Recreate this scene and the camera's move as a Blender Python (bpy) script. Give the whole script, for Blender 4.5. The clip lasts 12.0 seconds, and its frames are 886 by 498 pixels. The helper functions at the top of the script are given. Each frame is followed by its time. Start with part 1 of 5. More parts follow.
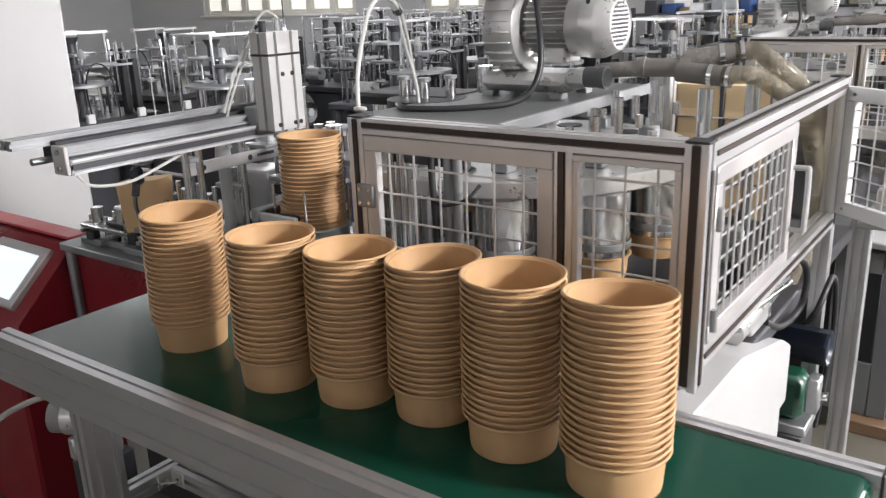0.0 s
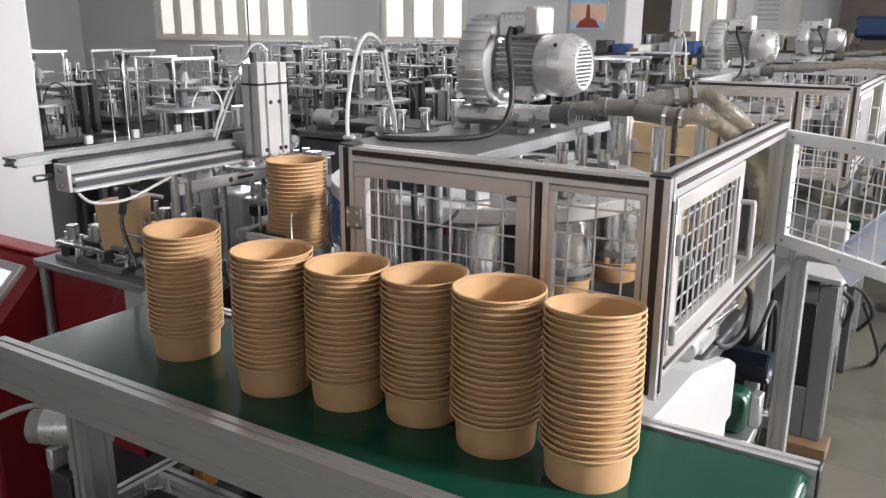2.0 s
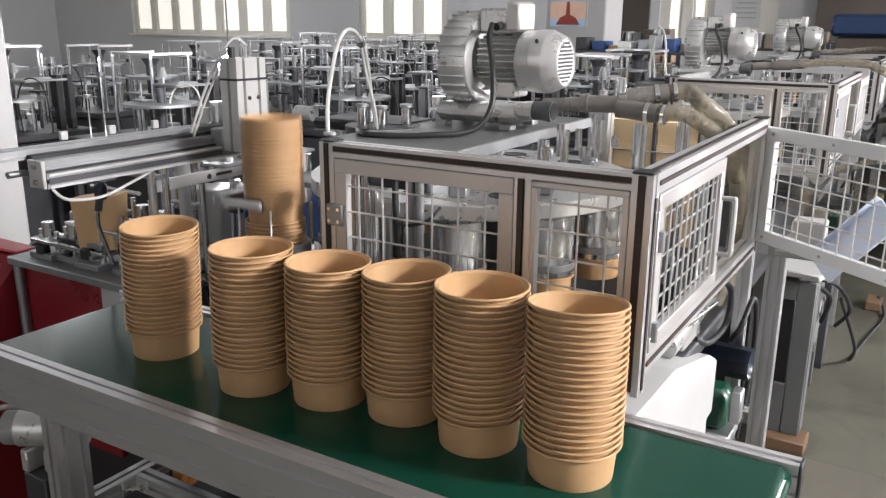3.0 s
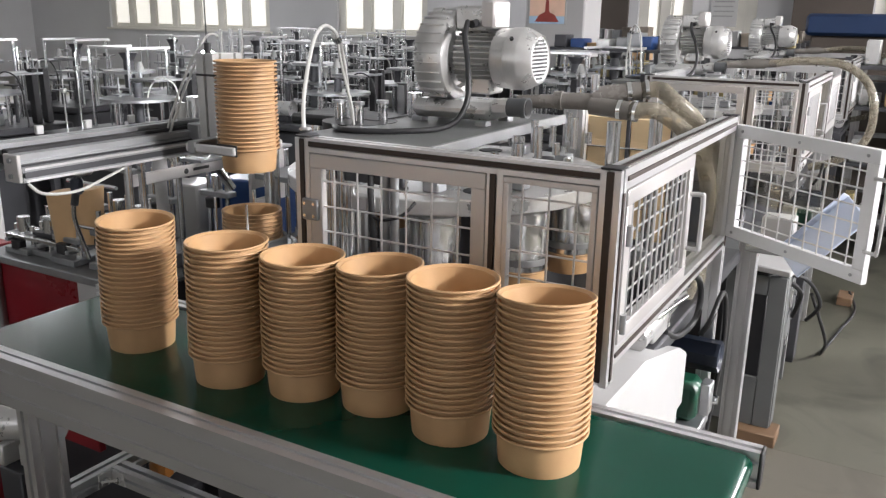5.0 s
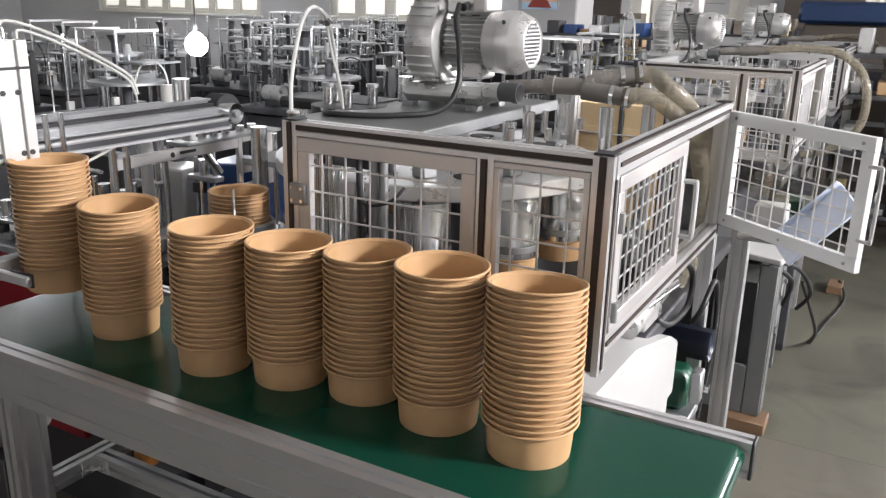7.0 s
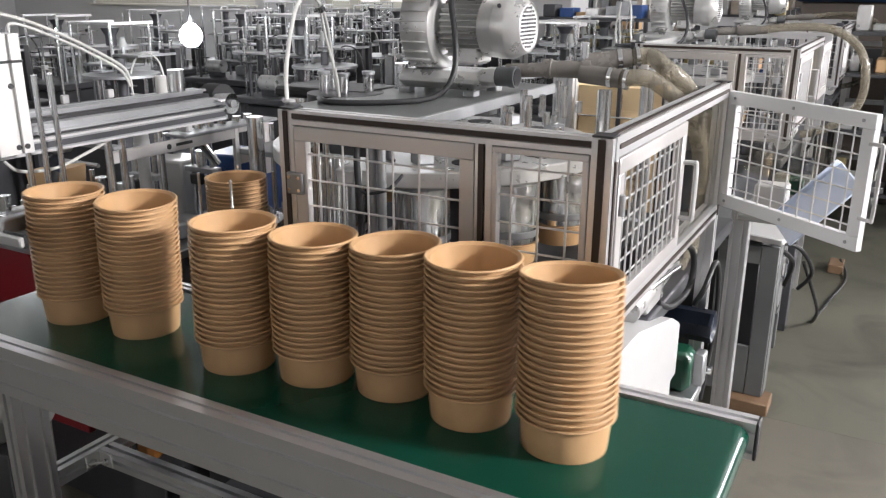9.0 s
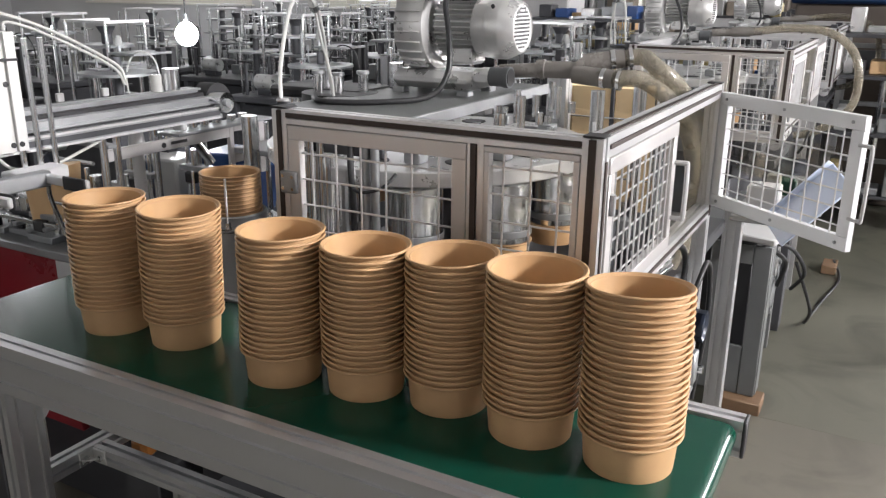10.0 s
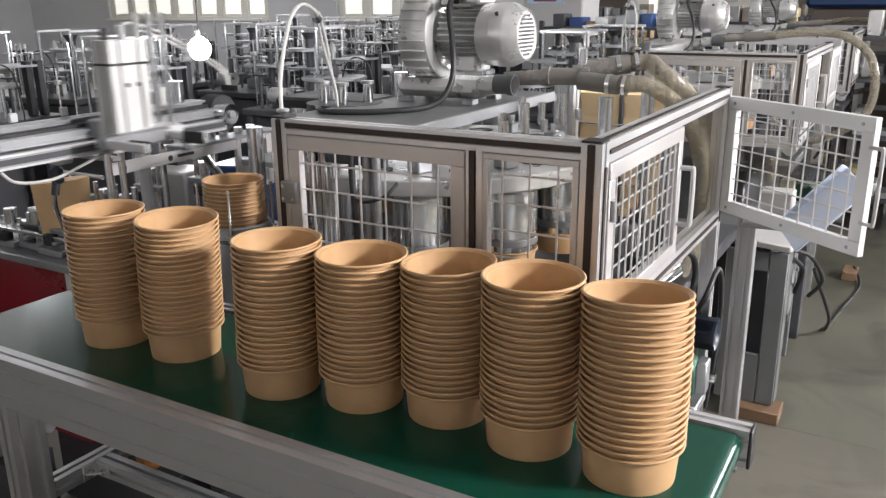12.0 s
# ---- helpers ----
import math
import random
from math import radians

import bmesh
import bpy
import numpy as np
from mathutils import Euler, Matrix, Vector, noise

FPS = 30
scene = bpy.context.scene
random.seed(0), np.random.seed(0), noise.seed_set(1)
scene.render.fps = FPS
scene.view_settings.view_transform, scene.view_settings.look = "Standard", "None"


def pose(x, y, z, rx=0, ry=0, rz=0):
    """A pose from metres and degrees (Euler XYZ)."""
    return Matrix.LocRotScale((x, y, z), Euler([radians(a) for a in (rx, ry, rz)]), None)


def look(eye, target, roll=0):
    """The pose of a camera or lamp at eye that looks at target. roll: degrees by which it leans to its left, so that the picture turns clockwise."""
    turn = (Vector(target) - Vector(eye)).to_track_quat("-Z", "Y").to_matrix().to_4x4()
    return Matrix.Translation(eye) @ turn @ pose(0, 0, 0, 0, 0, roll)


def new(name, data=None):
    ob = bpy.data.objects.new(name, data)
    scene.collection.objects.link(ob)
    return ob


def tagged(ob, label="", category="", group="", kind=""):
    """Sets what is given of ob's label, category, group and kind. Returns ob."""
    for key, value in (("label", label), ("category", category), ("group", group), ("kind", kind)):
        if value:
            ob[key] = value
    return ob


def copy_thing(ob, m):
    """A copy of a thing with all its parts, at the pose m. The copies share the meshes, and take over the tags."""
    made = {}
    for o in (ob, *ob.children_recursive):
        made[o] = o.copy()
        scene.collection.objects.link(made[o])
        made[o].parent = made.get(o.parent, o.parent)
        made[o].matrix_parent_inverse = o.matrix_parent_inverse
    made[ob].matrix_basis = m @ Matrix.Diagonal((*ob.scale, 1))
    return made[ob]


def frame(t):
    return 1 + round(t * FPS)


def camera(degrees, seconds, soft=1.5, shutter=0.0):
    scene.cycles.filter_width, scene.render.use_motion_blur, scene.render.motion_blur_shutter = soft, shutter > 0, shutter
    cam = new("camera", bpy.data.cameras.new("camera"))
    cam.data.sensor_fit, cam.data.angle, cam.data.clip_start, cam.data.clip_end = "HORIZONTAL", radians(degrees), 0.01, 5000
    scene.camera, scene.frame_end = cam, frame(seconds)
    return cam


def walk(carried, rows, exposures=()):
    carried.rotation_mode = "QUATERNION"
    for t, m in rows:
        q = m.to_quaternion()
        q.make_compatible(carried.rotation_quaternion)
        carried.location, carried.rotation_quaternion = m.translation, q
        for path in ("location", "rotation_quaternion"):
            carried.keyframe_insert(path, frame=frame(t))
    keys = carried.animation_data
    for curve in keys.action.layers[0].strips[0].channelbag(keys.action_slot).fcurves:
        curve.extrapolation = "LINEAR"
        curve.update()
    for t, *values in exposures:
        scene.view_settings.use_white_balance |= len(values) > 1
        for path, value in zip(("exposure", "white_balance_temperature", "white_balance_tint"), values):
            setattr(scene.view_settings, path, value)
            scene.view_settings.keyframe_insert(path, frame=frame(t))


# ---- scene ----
cam = camera(56.7, 12.0, soft=1.3, shutter=0.5)
METRES, EYE, TILT, LEAN, TURN = 0.36, 1.933, 0.0, 0.0, 36.4
ROWS = [
    (0.0, 0.0, 0.0, 0.0, -0.6, -17.32, 1.93),
    (0.5, 0.0348, -0.2236, 0.0093, -0.91, -16.45, 1.84),
    (1.0, -0.0725, -0.3382, 0.0457, -2.13, -15.78, 0.76),
    (1.5, -0.198, -0.3679, 0.0614, -3.2, -15.37, 0.11),
    (2.0, -0.2231, -0.3965, 0.0686, -3.83, -15.36, -0.19),
    (2.5, -0.2207, -0.3711, 0.0642, -4.33, -15.49, -0.53),
    (3.0, -0.2287, -0.3579, 0.0599, -5.18, -15.57, -0.46),
    (5.0, -0.1971, -0.4421, 0.0692, -6.47, -15.81, -0.89),
    (5.5, -0.1957, -0.4401, 0.0677, -6.58, -15.97, -1.13),
    (6.0, -0.1847, -0.4194, 0.0601, -6.68, -16.16, -1.2),
    (6.5, -0.1789, -0.3917, 0.0543, -6.84, -16.43, -1.28),
    (7.0, -0.1783, -0.3678, 0.0468, -6.98, -16.74, -1.35),
    (9.0, -0.1708, -0.3471, 0.034, -7.3, -17.61, -0.22),
    (9.5, -0.167, -0.3672, 0.0397, -7.35, -17.53, -0.14),
    (10.0, -0.1531, -0.384, 0.0402, -7.5, -17.63, -0.49),
    (10.5, -0.1382, -0.3847, 0.0375, -7.71, -17.75, -0.66),
    (11.0, -0.1302, -0.3655, 0.0298, -7.83, -17.78, -0.33),
    (11.5, -0.0971, -0.3432, 0.0203, -7.32, -17.66, 0.47),
    (12.0, -0.0378, -0.3465, 0.0095, -6.38, -16.85, 0.5),
]
walk(cam, [(t, pose(0, 0, EYE, TILT, LEAN, TURN) @ pose(METRES * x, METRES * y, METRES * z, 90 + pitch, roll, yaw)) for t, x, y, z, yaw, pitch, roll in ROWS])

# ---- world and light ----
world = bpy.data.worlds.new("world")
scene.world = world
world.use_nodes = True
wn = world.node_tree.nodes
sky = wn.new("ShaderNodeTexSky")
sky.sky_type = "NISHITA"
sky.sun_disc = False
sky.sun_elevation, sky.sun_rotation = radians(38), radians(120)
wn["Background"].inputs[1].default_value = 0.12
world.node_tree.links.new(sky.outputs[0], wn["Background"].inputs[0])
scene.view_settings.exposure = 0.25


def area(name, m, w, h, power, colour=(1, 1, 1)):
    d = bpy.data.lights.new(name, "AREA")
    d.shape, d.size, d.size_y, d.energy, d.color = "RECTANGLE", w, h, power, colour
    ob = new(name, d)
    ob.matrix_world = m
    return ob


# area lamps as daylight; only the far windows show, the rest are unseen
area("window_light_right", look((6.1, 2.5, 4.1), (-0.6, 1.2, 1.2)), 1.0, 0.8, 780, (1.0, 0.97, 0.98))
# added fill to brighten the rear machines and column, no visible source
area("window_light_right_rear", look((6.1, 11.0, 3.2), (-4.0, 8.0, 1.4)), 6.0, 1.6, 1000, (1.0, 0.975, 1.0))
# added weak fill on front faces, from behind the camera
area("window_light_back", look((-1.0, -6.7, 3.2), (-1.0, 3.0, 1.0)), 9.0, 1.6, 30, (1.0, 0.99, 1.0))
area("window_light_far", look((-10.0, 16.6, 3.1), (-6.0, 4.0, 1.0)), 24.0, 2.2, 600, (0.95, 0.955, 1.0))
area("window_light_left", look((-21.4, 6.0, 3.2), (-6.0, 3.0, 1.0)), 14.0, 2.2, 420, (0.95, 0.955, 1.0))


# ---- materials ----
def mat(name, colour, rough=0.5, metal=0.0, var=0.15, scale=8.0, bump=0.0, fine=90.0, island=0.0, coat=0.0, rvar=0.12, stretch=(1, 1, 1), trans=0.0):
    m = bpy.data.materials.new(name)
    m.use_nodes = True
    n, l = m.node_tree.nodes, m.node_tree.links
    b = n["Principled BSDF"]
    tc = n.new("ShaderNodeTexCoord")
    mp = n.new("ShaderNodeMapping")
    mp.inputs["Scale"].default_value = stretch
    l.new(tc.outputs["Object"], mp.inputs[0])
    big = n.new("ShaderNodeTexNoise")
    big.inputs["Scale"].default_value, big.inputs["Detail"].default_value = scale, 5
    small = n.new("ShaderNodeTexNoise")
    small.inputs["Scale"].default_value, small.inputs["Detail"].default_value = fine, 3
    for t in (big, small):
        l.new(mp.outputs[0], t.inputs["Vector"])
    mixf = n.new("ShaderNodeMath")
    mixf.operation = "MULTIPLY_ADD"
    l.new(small.outputs[0], mixf.inputs[0])
    mixf.inputs[1].default_value = 0.18
    l.new(big.outputs[0], mixf.inputs[2])
    ramp = n.new("ShaderNodeMapRange")
    ramp.inputs[1].default_value, ramp.inputs[2].default_value = 0.3, 0.9
    ramp.inputs[3].default_value, ramp.inputs[4].default_value = 1 - var, 1 + var
    l.new(mixf.outputs[0], ramp.inputs[0])
    factor = ramp.outputs[0]
    if island:
        oi = n.new("ShaderNodeObjectInfo")
        r2 = n.new("ShaderNodeMapRange")
        r2.inputs[3].default_value, r2.inputs[4].default_value = 1 - island, 1 + island
        l.new(oi.outputs["Random"], r2.inputs[0])
        mu = n.new("ShaderNodeMath")
        mu.operation = "MULTIPLY"
        l.new(factor, mu.inputs[0])
        l.new(r2.outputs[0], mu.inputs[1])
        factor = mu.outputs[0]
    vm = n.new("ShaderNodeVectorMath")
    vm.operation = "SCALE"
    vm.inputs[0].default_value = colour
    l.new(factor, vm.inputs["Scale"])
    l.new(vm.outputs[0], b.inputs["Base Color"])
    rr = n.new("ShaderNodeMapRange")
    rr.inputs[1].default_value, rr.inputs[2].default_value = 0.3, 0.9
    rr.inputs[3].default_value, rr.inputs[4].default_value = max(0.03, rough - rvar), min(1, rough + rvar)
    l.new(mixf.outputs[0], rr.inputs[0])
    l.new(rr.outputs[0], b.inputs["Roughness"])
    b.inputs["Metallic"].default_value = metal
    b.inputs["Coat Weight"].default_value = coat
    b.inputs["Transmission Weight"].default_value = trans
    if bump:
        bp = n.new("ShaderNodeBump")
        bp.inputs["Strength"].default_value, bp.inputs["Distance"].default_value = bump, 0.002
        l.new(mixf.outputs[0], bp.inputs["Height"])
        l.new(bp.outputs[0], b.inputs["Normal"])
    return m


def glow(name, colour, strength):
    m = bpy.data.materials.new(name)
    m.use_nodes = True
    b = m.node_tree.nodes["Principled BSDF"]
    b.inputs["Base Color"].default_value = (0.8, 0.8, 0.8, 1)
    b.inputs["Emission Color"].default_value = (*colour, 1)
    b.inputs["Emission Strength"].default_value = strength
    return m


def clear(name, tint=(0.93, 0.94, 0.92), gloss=0.12, rough=0.08):
    m = bpy.data.materials.new(name)
    m.use_nodes = True
    n, l = m.node_tree.nodes, m.node_tree.links
    n.remove(n["Principled BSDF"])
    tr, gl, mx = n.new("ShaderNodeBsdfTransparent"), n.new("ShaderNodeBsdfGlossy"), n.new("ShaderNodeMixShader")
    tr.inputs[0].default_value = (*tint, 1)
    gl.inputs["Roughness"].default_value = rough
    mx.inputs[0].default_value = gloss
    l.new(tr.outputs[0], mx.inputs[1])
    l.new(gl.outputs[0], mx.inputs[2])
    l.new(mx.outputs[0], n["Material Output"].inputs[0])
    return m


KRAFT = mat("kraft_paper", (0.470, 0.290, 0.145), 0.50, var=0.10, scale=25, fine=420, bump=0.12, island=0.06)
KRAFT_PALE = mat("kraft_sleeve_paper", (0.84, 0.64, 0.38), 0.6, var=0.08, scale=12, fine=300, bump=0.1)
BELT = mat("green_belt", (0.004, 0.046, 0.029), 0.17, var=0.10, scale=3, fine=30, rvar=0.03)
ALU = mat("anodised_aluminium", (0.70, 0.70, 0.71), 0.38, 0.8, var=0.05, scale=6, fine=120, rvar=0.05)
ALU_PALE = mat("pale_aluminium_panel", (0.58, 0.562, 0.555), 0.42, 0.6, var=0.05, scale=5, fine=150, bump=0.05)
# darker tone of the aluminium, for the conveyor's cross rail
ALU_DULL = mat("darker_aluminium", (0.46, 0.46, 0.465), 0.48, 0.95, var=0.10, scale=7, fine=120, stretch=(0.2, 1, 1))
RAIL = mat("brushed_rail_aluminium", (0.66, 0.665, 0.68), 0.34, 0.85, var=0.03, scale=4, fine=60, rvar=0.03)
ARM_GREY = mat("pale_cylinder_aluminium", (0.60, 0.60, 0.59), 0.4, 0.5, var=0.05, scale=6, fine=150, bump=0.04)
DARKBROWN = mat("dark_brown_matt", (0.075, 0.06, 0.05), 0.6, var=0.2, scale=2, fine=40, bump=0.1)
STEEL = mat("polished_steel", (0.76, 0.77, 0.78), 0.16, 1.0, var=0.06, scale=14, fine=220, rvar=0.08)
STEEL_DULL = mat("machined_steel", (0.36, 0.37, 0.38), 0.46, 0.9, var=0.18, scale=9, fine=90)
CAST = mat("cast_aluminium", (0.64, 0.64, 0.635), 0.33, 0.68, var=0.12, scale=18, fine=200, bump=0.25)
WIRE = mat("galvanised_wire", (0.74, 0.74, 0.75), 0.35, 0.7, var=0.06)
WHITE = mat("white_paint", (0.47, 0.47, 0.47), 0.38, var=0.05, scale=6, fine=120, bump=0.08)
PALE_DOOR = mat("pale_satin_door", (0.66, 0.67, 0.68), 0.35, var=0.05, scale=4, fine=120, bump=0.04)
GREYP = mat("grey_paint", (0.30, 0.305, 0.30), 0.5, var=0.10, scale=5, fine=140, bump=0.08)
PLASTIC = mat("grey_pipe_plastic", (0.17, 0.158, 0.145), 0.26, var=0.12, scale=12, fine=140, bump=0.05)
CABINET = mat("cabinet_grey_paint", (0.12, 0.125, 0.125), 0.45, var=0.12, scale=5, fine=140, bump=0.06)
SLAB = mat("pale_smooth_concrete", (0.122, 0.113, 0.090), 0.45, var=0.22, scale=1.2, fine=11, bump=0.08)
GREYD = mat("dark_grey_paint", (0.09, 0.095, 0.10), 0.5, var=0.15, scale=5, fine=140, bump=0.08)
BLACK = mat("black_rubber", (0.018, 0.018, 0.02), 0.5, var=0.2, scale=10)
DARKSTEEL = mat("blackened_steel", (0.062, 0.063, 0.070), 0.46, 0.3, var=0.3, scale=4, fine=80, bump=0.08)
BROWN = mat("brown_slot_strip", (0.03, 0.018, 0.014), 0.55, var=0.15)
RED = mat("dark_red_paint", (0.22, 0.012, 0.02), 0.35, var=0.12, scale=3, fine=100, bump=0.05)
REDL = mat("bright_red_paint", (0.45, 0.05, 0.06), 0.35, var=0.1, scale=4)
BLUE = mat("blue_plastic", (0.014, 0.055, 0.19), 0.4, var=0.12, scale=5)
BLUEPALE = mat("pale_blue_sheet", (0.62, 0.70, 0.86), 0.35, var=0.05, scale=3)
BLUEDARK = mat("dark_blue_paint", (0.010, 0.032, 0.095), 0.4, var=0.15, scale=4, fine=90, bump=0.05)
GREEN = mat("green_motor_paint", (0.01, 0.07, 0.04), 0.35, var=0.15, scale=8)
NAVY = mat("navy_motor_paint", (0.02, 0.027, 0.045), 0.3, var=0.15, scale=8)
HOSE = mat("clear_pvc_hose", (0.30, 0.27, 0.215), 0.12, var=0.12, scale=30, fine=260, coat=0.5)
TUBEW = mat("white_air_tube", (0.66, 0.66, 0.64), 0.2, var=0.05)
CONCRETE = mat("worn_green_grey_floor", (0.108, 0.106, 0.082), 0.45, var=0.34, scale=0.9, fine=9, bump=0.1, rvar=0.14)

def stained(m, scale, low, high, dark):
    """Adds patchy stains and thin scuffs to a material's colour."""
    n, l = m.node_tree.nodes, m.node_tree.links
    b = n["Principled BSDF"]
    base = b.inputs["Base Color"].links[0].from_socket
    tc, no = n.new("ShaderNodeTexCoord"), n.new("ShaderNodeTexNoise")
    no.inputs["Scale"].default_value, no.inputs["Detail"].default_value, no.inputs["Distortion"].default_value = scale, 8, 1.2
    l.new(tc.outputs["Object"], no.inputs["Vector"])
    r = n.new("ShaderNodeMapRange")
    r.inputs[1].default_value, r.inputs[2].default_value, r.inputs[3].default_value, r.inputs[4].default_value = low, high, 1.0, dark
    l.new(no.outputs[0], r.inputs[0])
    wv = n.new("ShaderNodeTexWave")
    wv.inputs["Scale"].default_value, wv.inputs["Distortion"].default_value, wv.inputs["Detail"].default_value = 0.35, 14, 4
    l.new(tc.outputs["Object"], wv.inputs["Vector"])
    r2 = n.new("ShaderNodeMapRange")
    r2.inputs[1].default_value, r2.inputs[2].default_value, r2.inputs[3].default_value, r2.inputs[4].default_value = 0.0, 0.05, 0.95, 1.0
    l.new(wv.outputs[1], r2.inputs[0])
    mu = n.new("ShaderNodeMath")
    mu.operation = "MULTIPLY"
    l.new(r.outputs[0], mu.inputs[0])
    l.new(r2.outputs[0], mu.inputs[1])
    sc = n.new("ShaderNodeVectorMath")
    sc.operation = "SCALE"
    l.new(base, sc.inputs[0])
    l.new(mu.outputs[0], sc.inputs["Scale"])
    l.new(sc.outputs[0], b.inputs["Base Color"])



def see_through(m, share, tint):
    """Lets part of the light pass straight through, as thin clear plastic does."""
    n, l = m.node_tree.nodes, m.node_tree.links
    tr, mx = n.new("ShaderNodeBsdfTransparent"), n.new("ShaderNodeMixShader")
    tr.inputs[0].default_value = (*tint, 1)
    mx.inputs[0].default_value = share
    l.new(n["Principled BSDF"].outputs[0], mx.inputs[1])
    l.new(tr.outputs[0], mx.inputs[2])
    l.new(mx.outputs[0], n["Material Output"].inputs[0])


KRAFT.node_tree.nodes["Principled BSDF"].inputs["Specular IOR Level"].default_value = 0.45
BELT.node_tree.nodes["Principled BSDF"].inputs["Specular IOR Level"].default_value = 0.28
see_through(HOSE, 0.45, (0.90, 0.87, 0.80))
see_through(TUBEW, 0.35, (0.95, 0.95, 0.94))
stained(CONCRETE, 1.6, 0.50, 0.68, 0.55)
stained(SLAB, 2.2, 0.52, 0.70, 0.7)
WALL = mat("wall_plaster", (0.58, 0.58, 0.59), 0.8, var=0.05, scale=0.8, fine=30, bump=0.1)
WALLW = mat("white_column_paint", (0.46, 0.455, 0.455), 0.6, var=0.05, scale=1.0, fine=40, bump=0.08)
CEIL = mat("ceiling_paint", (0.80, 0.80, 0.80), 0.8, var=0.05, scale=1.0)
WOOD = mat("pine_block", (0.16, 0.095, 0.052), 0.7, var=0.25, scale=6, fine=60, bump=0.2, stretch=(1, 8, 8))
CARD = mat("brown_card", (0.58, 0.38, 0.20), 0.65, var=0.08, scale=10, fine=150, bump=0.1)
FRAMEW = mat("cream_window_frame", (0.74, 0.72, 0.66), 0.45, var=0.05, scale=3)
SKYGLOW = glow("bright_daylight", (1.0, 0.955, 0.85), 0.62)
LEDGLOW = glow("led_glow", (0.95, 0.97, 1.0), 300.0)
SCREEN = glow("lit_touch_screen", (0.75, 0.85, 0.95), 0.75)
REDLED = glow("red_led", (1.0, 0.05, 0.05), 8.0)
ACRYL = clear("clear_acrylic", (0.95, 0.94, 0.91), 0.05, 0.12)
OILY = mat("shelf_clutter_paint", (0.20, 0.17, 0.14), 0.6, var=0.5, scale=6, island=0.5)
YELLOW = mat("yellow_paint", (0.36, 0.30, 0.14), 0.5, var=0.1)


# ---- builders ----
def smooth(bm, angle=40):
    bm.normal_update()
    for f in bm.faces:
        f.smooth = True
    for e in bm.edges:
        if len(e.link_faces) == 2 and e.calc_face_angle(0) > radians(angle):
            e.smooth = False


def part(name, bm, material, parent=None, label="", m=None, sharp=40):
    smooth(bm, sharp)
    me = bpy.data.meshes.new(name)
    bm.to_mesh(me)
    bm.free()
    me.materials.append(material)
    ob = new(name, me)
    if parent is not None:
        ob.parent = parent
    if m is not None:
        ob.matrix_basis = m
    if label:
        tagged(ob, label)
    return ob


def shared(name, me, parent, m):
    ob = new(name, me)
    ob.parent = parent
    ob.matrix_basis = m
    return ob


def thing(name, label, category, m=None, group="", kind=""):
    ob = new(name)
    ob.empty_display_size = 0.05
    if m is not None:
        ob.matrix_basis = m
    return tagged(ob, label, category, group, kind)


def box(bm, c, s, bevel=0.0, m=None):
    g = bmesh.ops.create_cube(bm, size=1.0)
    t = Matrix.Translation(c) @ Matrix.Diagonal((*s, 1))
    if m is not None:
        t = m @ t
    bmesh.ops.transform(bm, matrix=t, verts=g["verts"])
    if bevel:
        es = list({e for v in g["verts"] for e in v.link_edges})
        bmesh.ops.bevel(bm, geom=es, offset=bevel, segments=1, affect="EDGES")
    return bm


def B(c, s, bevel=0.002, m=None):
    return box(bmesh.new(), c, s, bevel, m)


def cyl(bm, p0, p1, r, seg=16, r2=None, caps=True):
    p0, p1 = Vector(p0), Vector(p1)
    d = p1 - p0
    m = Matrix.Translation((p0 + p1) / 2) @ d.to_track_quat("Z", "Y").to_matrix().to_4x4()
    bmesh.ops.create_cone(bm, cap_ends=caps, segments=seg, radius1=r, radius2=r if r2 is None else r2, depth=d.length, matrix=m)
    return bm


def C(p0, p1, r, seg=16, r2=None):
    return cyl(bmesh.new(), p0, p1, r, seg, r2)


def lathe(bm, prof, seg=40, m=None):
    m = m or Matrix.Identity(4)
    rings = []
    for r, z in prof:
        if r < 1e-5:
            rings.append([bm.verts.new(m @ Vector((0, 0, z)))])
        else:
            rings.append([bm.verts.new(m @ Vector((r * math.cos(2 * math.pi * i / seg), r * math.sin(2 * math.pi * i / seg), z))) for i in range(seg)])
    for a, b in zip(rings, rings[1:]):
        for i in range(seg):
            j = (i + 1) % seg
            if len(a) == 1 and len(b) > 1:
                bm.faces.new((a[0], b[j], b[i]))
            elif len(b) == 1 and len(a) > 1:
                bm.faces.new((a[i], a[j], b[0]))
            elif len(a) > 1:
                bm.faces.new((a[i], a[j], b[j], b[i]))
    return bm


